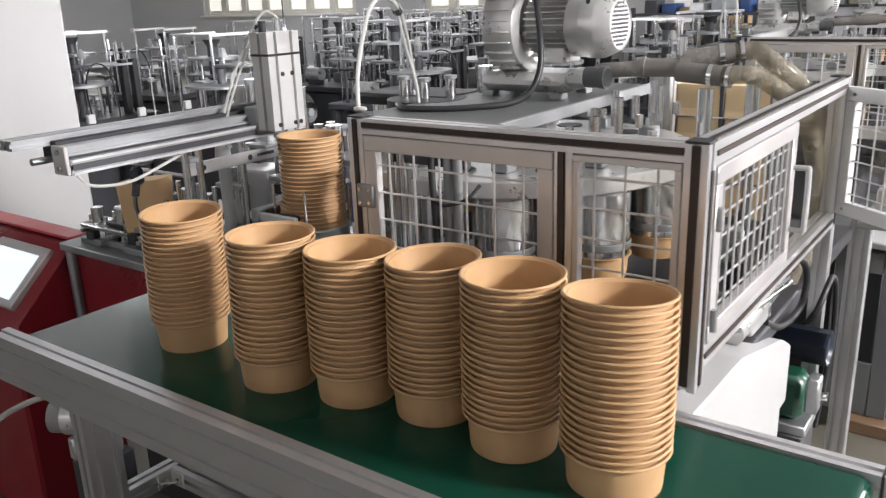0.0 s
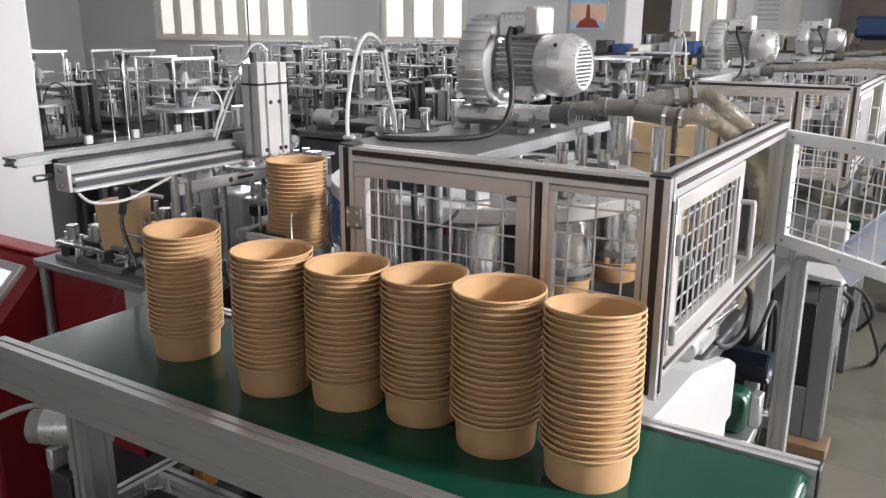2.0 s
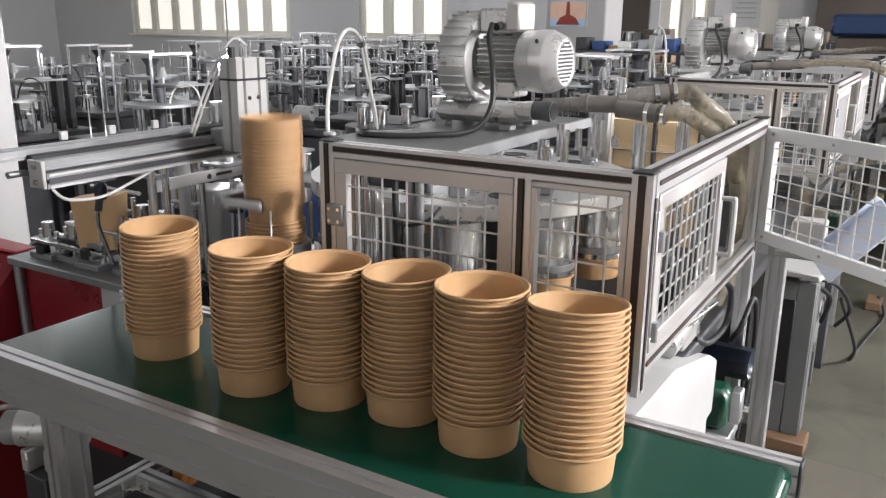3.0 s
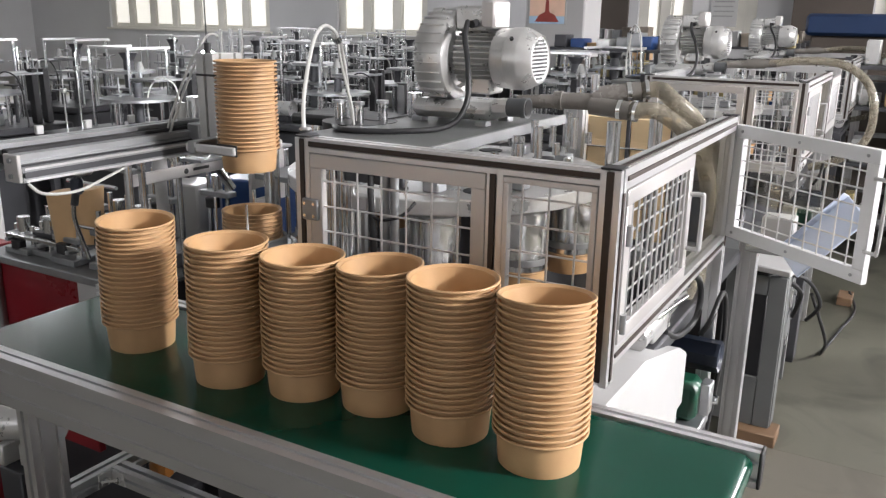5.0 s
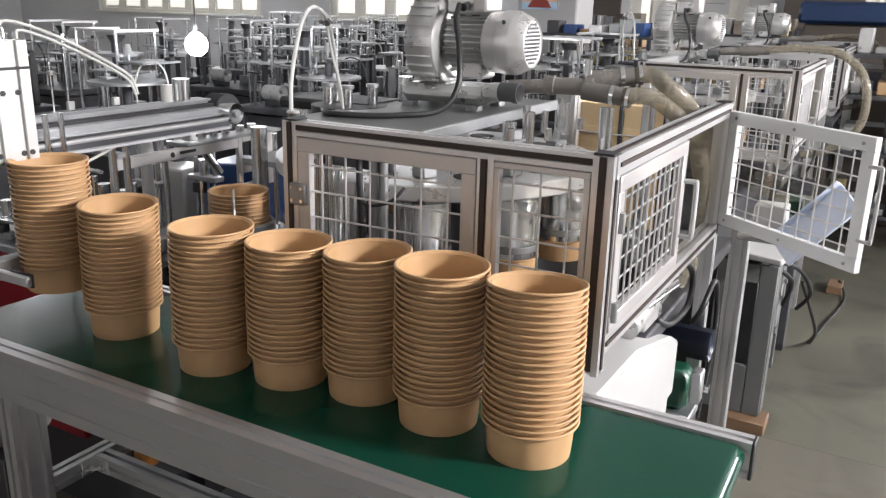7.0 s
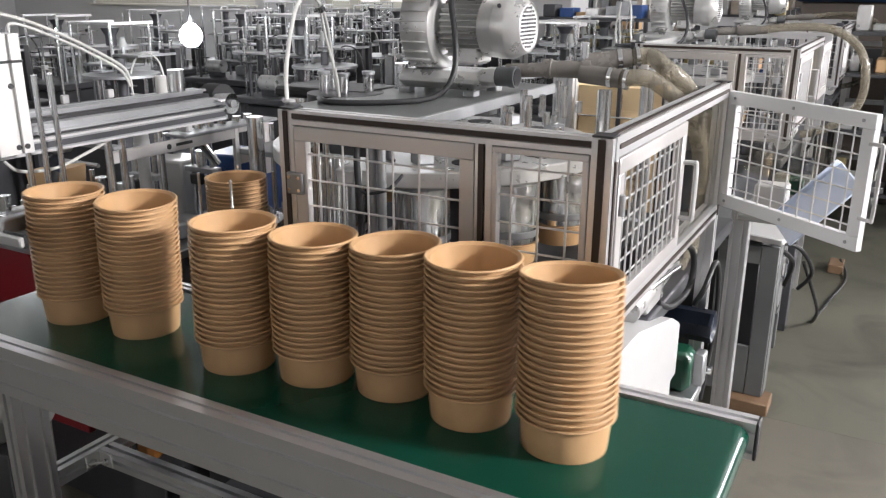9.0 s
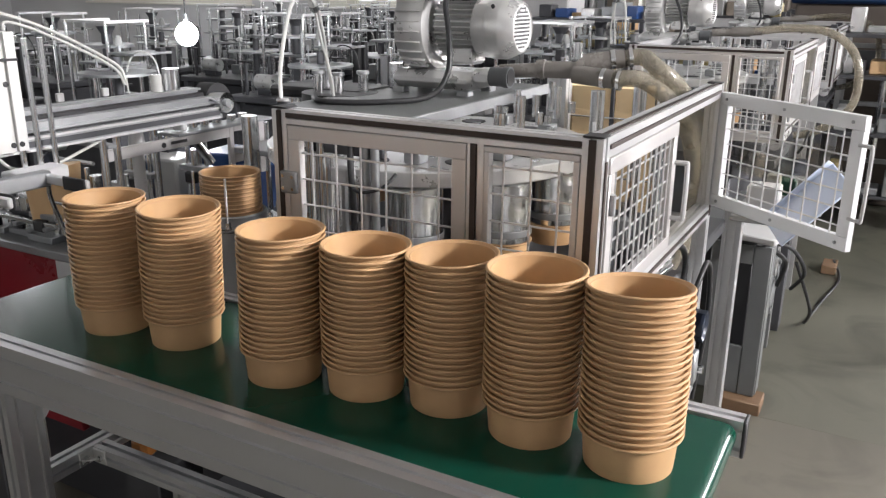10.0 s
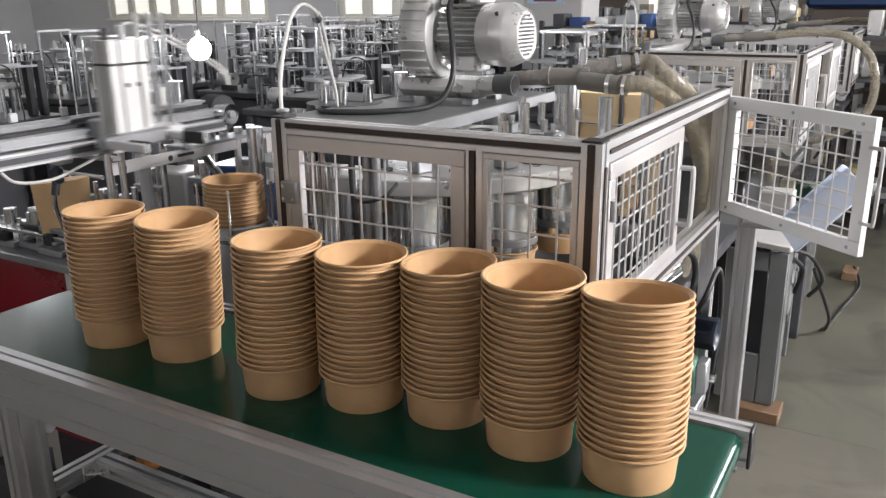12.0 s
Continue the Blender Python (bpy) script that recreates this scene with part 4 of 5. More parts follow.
# ---- pick and place arm ----
def transfer_beam():
    t = thing("transfer_beam", "horizontal slotted aluminium linear axis on posts", "linear axis")
    part("lower_profile", X((-1.715, 0.945, 1.596), (-1.715, 1.66, 1.596), 0.042, 0.034), STEEL_DULL, t)
    # bright strips paint the light caught along the profile's edges
    part("edge_strip", B((-1.6925, 1.30, 1.610), (0.003, 0.70, 0.005), 0.0), ALU, t)
    part("edge_strip", B((-1.6925, 1.30, 1.582), (0.003, 0.70, 0.005), 0.0), ALU, t)
    # dark strip paints the shade inside the profile's groove
    part("groove_seal", B((-1.6935, 1.30, 1.596), (0.002, 0.70, 0.014), 0.0), DARKSTEEL, t)
    part("middle_profile", X((-1.735, 0.945, 1.628), (-1.735, 1.66, 1.628), 0.030, 0.024), STEEL_DULL, t)
    # black strip paints the shaded gap between the two profiles
    part("black_seal", B((-1.719, 1.30, 1.6145), (0.010, 0.70, 0.006), 0.0), BLACK, t)
    part("end_plate", B((-1.72, 0.940, 1.612), (0.052, 0.010, 0.064), 0.002), ALU_PALE, t)
    for dz in (-0.018, 0.018):
        part("screw", C((-1.72, 0.930, 1.612 + dz), (-1.72, 0.936, 1.612 + dz), 0.006, 10), STEEL_DULL, t)
    part("upper_profile", X((-1.80, 0.865, 1.650), (-1.80, 1.66, 1.650), 0.055, 0.022), STEEL_DULL, t)
    part("guide_rail", B((-1.761, 1.30, 1.640), (0.022, 0.70, 0.02), 0.002), BLACK, t)
    part("link", B((-1.77, 0.96, 1.622), (0.06, 0.03, 0.03), 0.003), BLACK, t)
    part("stop_bolt", C((-1.77, 0.90, 1.610), (-1.77, 0.96, 1.610), 0.008, 10), STEEL_DULL, t)
    part("pulley", C((-1.735, 1.672, 1.622), (-1.685, 1.672, 1.622), 0.030, 28), STEEL, t)
    part("pulley_hub", C((-1.684, 1.672, 1.622), (-1.678, 1.672, 1.622), 0.012, 18), STEEL_DULL, t)
    part("belt_housing", C((-1.80, 1.70, 1.618), (-1.745, 1.70, 1.618), 0.055, 28), BLACK, t)
    part("drive_can", C((-1.80, 1.575, 1.661), (-1.80, 1.575, 1.722), 0.024, 28), STEEL, t, "chrome filter bowl")
    part("drive_can", C((-1.81, 1.528, 1.661), (-1.81, 1.528, 1.708), 0.016, 24), TUBEW, t)
    for dy in (-0.022, 0.022):
        part("post", C((-1.80, 1.34 + dy, 1.01), (-1.80, 1.34 + dy, 1.64), 0.010, 16), STEEL, t)
    for y in (1.10, 1.24, 1.38):
        part("sensor_clip", B((-1.845, y, 1.672), (0.012, 0.02, 0.022), 0.002), WHITE, t)
    part("air_tube", sweep(bmesh.new(), [(-1.70, 0.96, 1.575), (-1.69, 0.99, 1.548), (-1.69, 1.08, 1.54), (-1.70, 1.18, 1.56), (-1.72, 1.26, 1.575)], 0.0038, 8), TUBEW, t)
    part("base_post", X((-1.83, 1.34, 0.02), (-1.83, 1.34, 1.0), 0.05, 0.05, (0, 1, 0)), DARKSTEEL, t)
    part("base_plate", B((-1.81, 1.34, 1.0), (0.14, 0.14, 0.02), 0.003), STEEL_DULL, t)
    return t


transfer_beam()


def pick_arm():
    t = thing("pick_arm", "silver slide cylinder with guide rods and a bowl gripper", "gripper arm", pose(-1.655, 1.535, 0))
    part("slide_body", X((0, 0, 1.600), (0, 0, 1.852), 0.062, 0.112, (0, 1, 0)), ARM_GREY, t, "pale slotted cylinder body with black strap")
    part("strap", B((0, 0, 1.795), (0.066, 0.116, 0.006), 0.001), BLACK, t)
    for dy in (-0.012, 0.022):
        part("bolt_hole", C((0.030, dy, 1.745), (0.0335, dy, 1.745), 0.006, 12), BLACK, t)
    for dy in (-0.035, 0.02, 0.04):
        part("bolt_hole", C((0.030, dy, 1.615), (0.0335, dy, 1.615), 0.006, 12), BLACK, t)
    part("carriage", B((-0.055, 0, 1.625), (0.05, 0.12, 0.07), 0.004), STEEL_DULL, t)
    part("fitting", C((-0.01, 0.02, 1.852), (-0.01, 0.02, 1.885), 0.010, 12), STEEL, t)
    part("fitting", C((-0.01, -0.03, 1.852), (-0.01, -0.03, 1.88), 0.010, 12), BLACK, t)
    sl = part("gripper", B((0.02, -0.03, 1.405), (0.06, 0.13, 0.03), 0.004), ALU, t, "aluminium gripper with two fingers on rods")
    for dy in (-0.04, 0.0, 0.04):
        part("rod", C((0.0, dy, 1.39), (0.0, dy, 1.70), 0.0065, 12), STEEL, sl)
    for s in (-1, 1):
        part("finger", B((0.115, -0.125 + s * 0.090, 1.402), (0.17, 0.012, 0.022), 0.003), ALU, sl)
        part("pad", B((0.165, -0.125 + s * 0.0815, 1.402), (0.07, 0.006, 0.03), 0.002), BLACK, sl)
    part("jaw", B((0.055, -0.125, 1.402), (0.03, 0.20, 0.035), 0.004), STEEL_DULL, sl)
    part("sensor", B((0.06, -0.20, 1.39), (0.05, 0.03, 0.02), 0.003), WHITE, sl)
    tubes = part("air_tube", sweep(bmesh.new(), [(0, 0, -0.03), (0.0, -0.004, 0.0), (0.0, -0.03, 0.008), (0.0, -0.10, -0.012), (0.0, -0.19, -0.05), (-0.003, -0.28, -0.098), (-0.005, -0.325, -0.13), (-0.005, -0.338, -0.17)], 0.0038, 10), TUBEW, t, "pair of white air tubes", pose(-0.01, 0.02, 1.882))
    part("air_tube", sweep(bmesh.new(), [(0.004, -0.045, -0.03), (0.004, -0.05, -0.012), (0.004, -0.10, -0.024), (0.004, -0.19, -0.062), (0.0, -0.28, -0.108), (-0.005, -0.318, -0.138), (-0.005, -0.332, -0.17)], 0.0034, 10), TUBEW, tubes)
    return t, sl, tubes


ARM, GRIP, ARM_TUBES = pick_arm()


def collector():
    t = thing("bowl_collector", "steel collar and rods that hold the growing bowl stack", "collector", pose(-1.49, 1.46, 0))
    part("collar", lathe(bmesh.new(), [(0.083, 1.10), (0.092, 1.10), (0.092, 1.372), (0.088, 1.376), (0.083, 1.372), (0.083, 1.10)], 48), STEEL_DULL, t)
    part("flange", lathe(bmesh.new(), [(0.093, 1.340), (0.118, 1.340), (0.12, 1.343), (0.12, 1.352), (0.093, 1.352)], 48), STEEL, t)
    for a in (35, 130, 215, 305):
        x, y = 0.097 * math.cos(radians(a)), 0.097 * math.sin(radians(a))
        part("rod", C((x, y, 1.352), (x, y, 1.48), 0.0035, 8), STEEL, t)
        part("nut", C((x, y, 1.352), (x, y, 1.364), 0.009, 6), STEEL, t)
    part("pedestal", B((0, 0, 0.545), (0.20, 0.20, 1.09), 0.006), DARKSTEEL, t)
    part("throat", C((0, 0, 1.09), (0, 0, 1.105), 0.10, 32), STEEL_DULL, t)
    return t


collector()


# ---- side forming station ----
def bracket_frame():
    t = thing("bridge_stand", "aluminium plate bridge with cut out windows on round columns", "machine frame")
    # bar beside the beam, with a pierced plate at its far end
    part("bar", B((-2.0, 1.735, 1.462), (0.016, 0.53, 0.036), 0.002), ALU_PALE, t)
    for y in (1.52, 1.70):
        part("bolt_hole", C((-1.9925, y, 1.462), (-1.9905, y, 1.462), 0.009, 12), BLACK, t)
    part("slot", B((-1.9915, 1.765, 1.464), (0.001, 0.07, 0.010), 0.0), BLACK, t)
    for y, w in ((2.01, 0.022), (2.165, 0.03)):
        part("web", B((-2.0, y, 1.385), (0.016, w, 0.19), 0.002), ALU_PALE, t)
    for z, h in ((1.470, 0.02), (1.372, 0.045), (1.30, 0.02)):
        part("web_bar", B((-2.0, 2.085, z), (0.016, 0.128, h), 0.002), ALU_PALE, t)
    part("top_shelf", B((-2.02, 1.98, 1.486), (0.09, 0.46, 0.010), 0.002), STEEL_DULL, t)
    for y in (1.86, 1.91, 1.97, 2.04, 2.10):
        part("roller", C((-2.02, y, 1.491), (-2.02, y, 1.515 + 0.012 * (int(y * 100) % 2)), 0.016, 16), STEEL, t)
    part("column", C((-2.035, 1.705, 1.10), (-2.035, 1.705, 1.55), 0.010, 20), STEEL, t)
    part("white_column", C((-2.04, 1.635, 1.10), (-2.04, 1.635, 1.44), 0.019, 24), WHITE, t)
    part("column_cap", lathe(bmesh.new(), [(0.0, 1.44), (0.024, 1.44), (0.026, 1.46), (0.022, 1.51), (0.012, 1.535), (0.0, 1.54)], 24, pose(-2.04, 1.635, 0)), WHITE, t)
    part("column", C((-2.05, 1.515, 1.10), (-2.05, 1.515, 1.56), 0.010, 20), STEEL, t)
    part("column", C((-2.0, 2.20, 1.10), (-2.0, 2.20, 1.47), 0.010, 20), STEEL, t)
    part("white_block", B((-2.02, 1.80, 1.515), (0.05, 0.028, 0.045), 0.006), WHITE, t)
    part("guard_block", B((-2.16, 1.78, 1.13), (0.10, 0.34, 0.06), 0.008), STEEL_DULL, t)
    part("guard_block", B((-1.90, 1.78, 1.13), (0.10, 0.10, 0.07), 0.008), STEEL_DULL, t)
    part("sprue", C((-2.03, 1.94, 1.36), (-2.05, 1.88, 1.46), 0.016, 16), STEEL, t)
    part("leg", B((-2.02, 2.09, 0.65), (0.04, 0.12, 1.29), 0.003), DARKSTEEL, t)
    part("leg", B((-2.05, 1.62, 0.55), (0.10, 0.14, 1.10), 0.003), DARKSTEEL, t)
    return t


bracket_frame()


def forming_table():
    t = thing("forming_table", "steel topped side forming table with a dark red panel", "machine table")
    part("tabletop", B((-2.45, 1.98, 1.085), (0.86, 0.94, 0.03), 0.004), STEEL_DULL, t)
    part("red_panel", B((-2.60, 1.56, 0.73), (0.46, 0.03, 0.66), 0.004), RED, t, "dark red painted panel")
    part("white_panel", B((-2.25, 1.545, 0.86), (0.24, 0.04, 0.42), 0.004), WHITE, t)
    lock = part("lock", B((-2.285, 1.522, 0.995), (0.014, 0.008, 0.014), 0.002), BLACK, t)
    part("label_plate", B((-2.21, 1.522, 0.89), (0.10, 0.004, 0.05), 0.001), GREYP, t)
    part("leg", C((-2.84, 1.53, 0.0), (-2.84, 1.53, 1.07), 0.02, 16), STEEL_DULL, t)
    part("core", B((-2.42, 2.05, 0.53), (0.70, 0.78, 1.06), 0.006), DARKSTEEL, t)
    return t


forming_table()


def tool_head(x, y, h, kind):
    t = thing("bench_tool", "small steel tool head of rods, plates and black clamps", "machine tool", pose(x, y, 1.10), "forming tools")
    part("base", B((0, 0, 0.012), (0.13, 0.09, 0.024), 0.003), STEEL_DULL, t)
    for dx in (-0.045, 0.045):
        part("rod", C((dx, 0, 0.024), (dx, 0, h), 0.009, 14), STEEL, t)
    part("yoke", B((0, 0, h * 0.62), (0.14, 0.05, 0.02), 0.003), STEEL_DULL if kind else DARKSTEEL, t)
    part("head", C((0, 0, h * 0.62), (0, 0, h * 0.62 + 0.07), 0.022, 16), STEEL, t)
    part("clamp", B((0.0, -0.03, h * 0.62 - 0.03), (0.05, 0.03, 0.04), 0.004), BLACK, t)
    if kind == 2:
        part("bar", C((-0.14, 0.0, h), (0.14, 0.0, h), 0.008, 12), STEEL, t)
    return t


for x, y, h, k in ((-2.74, 1.60, 0.10, 1), (-2.62, 1.62, 0.12, 0), (-2.48, 1.60, 0.14, 2), (-2.30, 1.62, 0.20, 1), (-2.18, 1.66, 0.26, 0), (-2.66, 1.84, 0.22, 2), (-2.36, 1.92, 0.30, 1), (-2.18, 2.02, 0.34, 2), (-2.52, 2.16, 0.36, 0), (-2.78, 1.76, 0.13, 1), (-2.36, 1.72, 0.24, 0)):
    tool_head(x, y, h, k)


def side_rails():
    t = thing("guide_rails", "low steel guide rails on short posts", "rails")
    for y in (1.57, 1.66, 1.75):
        part("rail", B((-2.60, y, 1.165), (0.40, 0.018, 0.014), 0.002), STEEL, t)
    for x in (-2.78, -2.60, -2.44):
        part("cross_bar", B((x, 1.66, 1.150), (0.02, 0.22, 0.014), 0.002), STEEL_DULL, t)
        part("post", C((x, 1.60, 1.10), (x, 1.60, 1.145), 0.012, 12), STEEL, t)
        part("post", C((x, 1.72, 1.10), (x, 1.72, 1.145), 0.012, 12), STEEL, t)
    return t


side_rails()


def folded_card():
    bm = bmesh.new()
    # a folded fan of card: rounded trapezoid sleeve
    outer, inner = [], []
    n = 20
    for i in range(n):
        a = 2 * math.pi * i / n
        ex = math.copysign(abs(math.cos(a)) ** 0.5, math.cos(a))
        ey = math.copysign(abs(math.sin(a)) ** 0.5, math.sin(a))
        outer.append((ex, ey))
    top = [bm.verts.new((0.095 * x, 0.055 * y, 0.185 + 0.012 * x)) for x, y in outer]
    bot = [bm.verts.new((0.080 * x, 0.046 * y, 0.0)) for x, y in outer]
    for i in range(n):
        j = (i + 1) % n
        bm.faces.new((bot[i], bot[j], top[j], top[i]))
    bm.faces.new(top)
    bm.faces.new(list(reversed(bot)))
    ob = part("card_sleeve", bm, CARD)
    ob.matrix_basis = pose(-2.47, 1.63, 1.172, 0, 0, 20)
    return tagged(ob, "brown folded card blank standing on the guide rails", "card")


folded_card()


def hose_nozzle():
    t = thing("glue_hose", "white and black jointed air hose hanging below the beam", "hose")
    part("joint", C((-2.02, 1.32, 1.50), (-2.02, 1.30, 1.42), 0.011, 16), BLACK, t)
    part("pipe", sweep(bmesh.new(), [(-2.02, 1.30, 1.43), (-2.04, 1.31, 1.38), (-2.06, 1.34, 1.31), (-2.06, 1.36, 1.24)], 0.0065, 10), STEEL, t)
    part("blue_body", B((-2.02, 1.315, 1.475), (0.035, 0.03, 0.05), 0.008), NAVY, t)
    part("head", B((-2.02, 1.33, 1.52), (0.06, 0.05, 0.03), 0.006), WHITE, t)
    part("arm", B((-1.92, 1.34, 1.535), (0.26, 0.03, 0.012), 0.002), STEEL_DULL, t)
    return t


hose_nozzle()


def red_cabinet():
    t = thing("control_cabinet", "dark red control cabinet with a tilted touch screen", "control cabinet")
    bm = bmesh.new()
    pts = [(1.28, 0.0), (1.28, 0.62), (1.30, 0.84), (1.55, 1.08), (1.66, 1.09), (1.66, 0.0)]
    ring = [[bm.verts.new((x, y, z)) for y, z in pts] for x in (-3.75, -2.885)]
    for i in range(len(pts)):
        j = (i + 1) % len(pts)
        bm.faces.new((ring[0][i], ring[0][j], ring[1][j], ring[1][i]))
    bm.faces.new(ring[0])
    bm.faces.new(list(reversed(ring[1])))
    bmesh.ops.recalc_face_normals(bm, faces=bm.faces)
    bmesh.ops.bevel(bm, geom=list(bm.edges), offset=0.012, segments=1, affect="EDGES")
    part("body", bm, RED, t)
    part("top_panel", B((-3.32, 1.605, 1.096), (0.84, 0.09, 0.012), 0.004), REDL, t)
    m = Matrix.Translation((-3.12, 1.42, 0.968)) @ pose(0, 0, 0, 43, 0, 0)
    sc = part("screen_bezel", B((0, 0, 0), (0.36, 0.26, 0.03), 0.006, m), ALU_PALE, t)
    part("screen", B((0, -0.005, 0.017), (0.29, 0.19, 0.004), 0.0, m), SCREEN, sc)
    for i in range(3):
        p = m @ Vector((-0.10 + 0.09 * i, -0.19, 0.0))
        part("button", C(p, p + (m.to_3x3() @ Vector((0, 0, 0.025))), 0.015, 16), BLACK if i else REDL, t)
    return t


red_cabinet()


def gear_motor():
    t = thing("gear_motor", "grey white gear motor under the conveyor", "motor")
    part("body", C((-2.16, 1.07, 0.80), (-2.0, 1.17, 0.80), 0.055, 28), CAST, t)
    part("end_bell", C((-2.195, 1.048, 0.80), (-2.16, 1.07, 0.80), 0.05, 28), GREYP, t)
    part("hub", C((-2.205, 1.042, 0.80), (-2.195, 1.048, 0.80), 0.022, 18), STEEL_DULL, t)
    for o in (-0.03, 0.03):
        part("foot", B((-2.09 + o, 1.10 + o * 0.5, 0.715), (0.03, 0.09, 0.07), 0.005), CAST, t)
    part("bracket", B((-2.08, 1.11, 0.34), (0.10, 0.14, 0.68), 0.004), DARKSTEEL, t)
    part("cable", sweep(bmesh.new(), [(-2.05, 1.09, 0.86), (-2.06, 0.98, 0.93), (-2.14, 0.86, 0.88), (-2.22, 0.80, 0.74), (-2.24, 0.78, 0.50), (-2.24, 0.78, 0.02)], 0.008, 8), TUBEW, t)
    return t


gear_motor()


def under_unit():
    t = thing("drive_unit", "black electrical drive unit with a red indicator lamp", "drive")
    part("case", B((-0.95, 1.04, 0.60), (0.55, 0.26, 0.50), 0.01), DARKSTEEL, t)
    part("lamp", C((-0.985, 0.908, 0.79), (-0.985, 0.90, 0.79), 0.008, 12), REDLED, t)
    part("knob", C((-0.97, 0.908, 0.78), (-0.97, 0.885, 0.78), 0.014, 14), STEEL, t)
    part("shelf", B((-0.90, 1.0, 0.335), (1.1, 0.36, 0.02), 0.003), DARKSTEEL, t)
    part("orange_cap", B((-1.505, 1.10, 0.835), (0.055, 0.05, 0.055), 0.012), mat("orange_plastic", (0.40, 0.15, 0.03), 0.45), t)
    part("stand", B((-0.9, 1.02, 0.165), (1.0, 0.30, 0.33), 0.004), DARKSTEEL, t)
    part("shelf_stand", B((-1.49, 1.12, 0.39), (0.12, 0.10, 0.80), 0.004), DARKSTEEL, t)
    return t


under_unit()


def tray_box(x, y, z, s, material, label, cat):
    ob = part(cat.replace(" ", "_"), B((0, 0, s[2] / 2), s, 0.008), material)
    ob.matrix_basis = pose(x, y, z, 0, 0, 8)
    return tagged(ob, label, cat)


tray_box(-2.20, 2.27, 1.10, (0.24, 0.20, 0.235), BLUE, "blue plastic crate on the forming table", "crate")
tray_box(-2.44, 2.10, 1.10, (0.24, 0.16, 0.22), WHITE, "white sheet steel box on the forming table", "white box")


# ---- air hoop beside the guard ----
def air_hoop():
    t = thing("air_hoop", "arched clear air hose rising beside the guard", "hose")
    part("hose", sweep(bmesh.new(), [(-1.22, 1.36, 1.690), (-1.235, 1.38, 1.76), (-1.25, 1.42, 1.84), (-1.29, 1.50, 1.905), (-1.35, 1.62, 1.93), (-1.40, 1.74, 1.90), (-1.44, 1.82, 1.83), (-1.47, 1.88, 1.73), (-1.47, 1.90, 1.64)], 0.005, 10), TUBEW, t)
    part("hose", sweep(bmesh.new(), [(-1.41, 1.75, 1.885), (-1.43, 1.80, 1.80), (-1.43, 1.84, 1.70), (-1.43, 1.85, 1.64)], 0.004, 10), TUBEW, t)
    part("mount", B((-1.215, 1.36, 1.696), (0.03, 0.02, 0.010), 0.004), ALU, t)
    part("upright", B((-1.205, 1.36, 0.85), (0.03, 0.03, 1.68), 0.002), DARKSTEEL, t)
    part("clip", C((-1.395, 1.72, 1.905), (-1.41, 1.75, 1.89), 0.013, 12), STEEL, t)
    return t


HOOP = air_hoop()
copy_thing(HOOP, pose(0, 2.7, 0))


def sealing_head():
    t = thing("sealing_station", "black steel sealing head with chrome plungers", "machine head")
    part("arm", B((-1.62, 2.10, 1.62), (0.36, 0.22, 0.035), 0.01), BLACK, t)
    part("disc", C((-1.50, 1.98, 1.595), (-1.50, 1.98, 1.635), 0.12, 32), BLACK, t)
    for x, y in ((-1.56, 1.95), (-1.47, 1.93), (-1.44, 2.02), (-1.60, 2.04)):
        part("plunger", C((x, y, 1.635), (x, y, 1.69), 0.016, 14), STEEL, t)
        part("cap", C((x, y, 1.69), (x, y, 1.70), 0.02, 14), STEEL_DULL, t)
    part("chrome_can", C((-1.38, 2.12, 1.64), (-1.38, 2.12, 1.72), 0.022, 20), STEEL, t)
    part("column", C((-1.77, 2.16, 0.02), (-1.77, 2.16, 1.60), 0.03, 20), STEEL_DULL, t)
    part("column", C((-1.77, 2.08, 0.02), (-1.77, 2.08, 1.60), 0.025, 20), STEEL, t)
    part("lower_plate", B((-1.88, 2.15, 1.40), (0.20, 0.30, 0.02), 0.003), STEEL_DULL, t)
    return t


sealing_head()


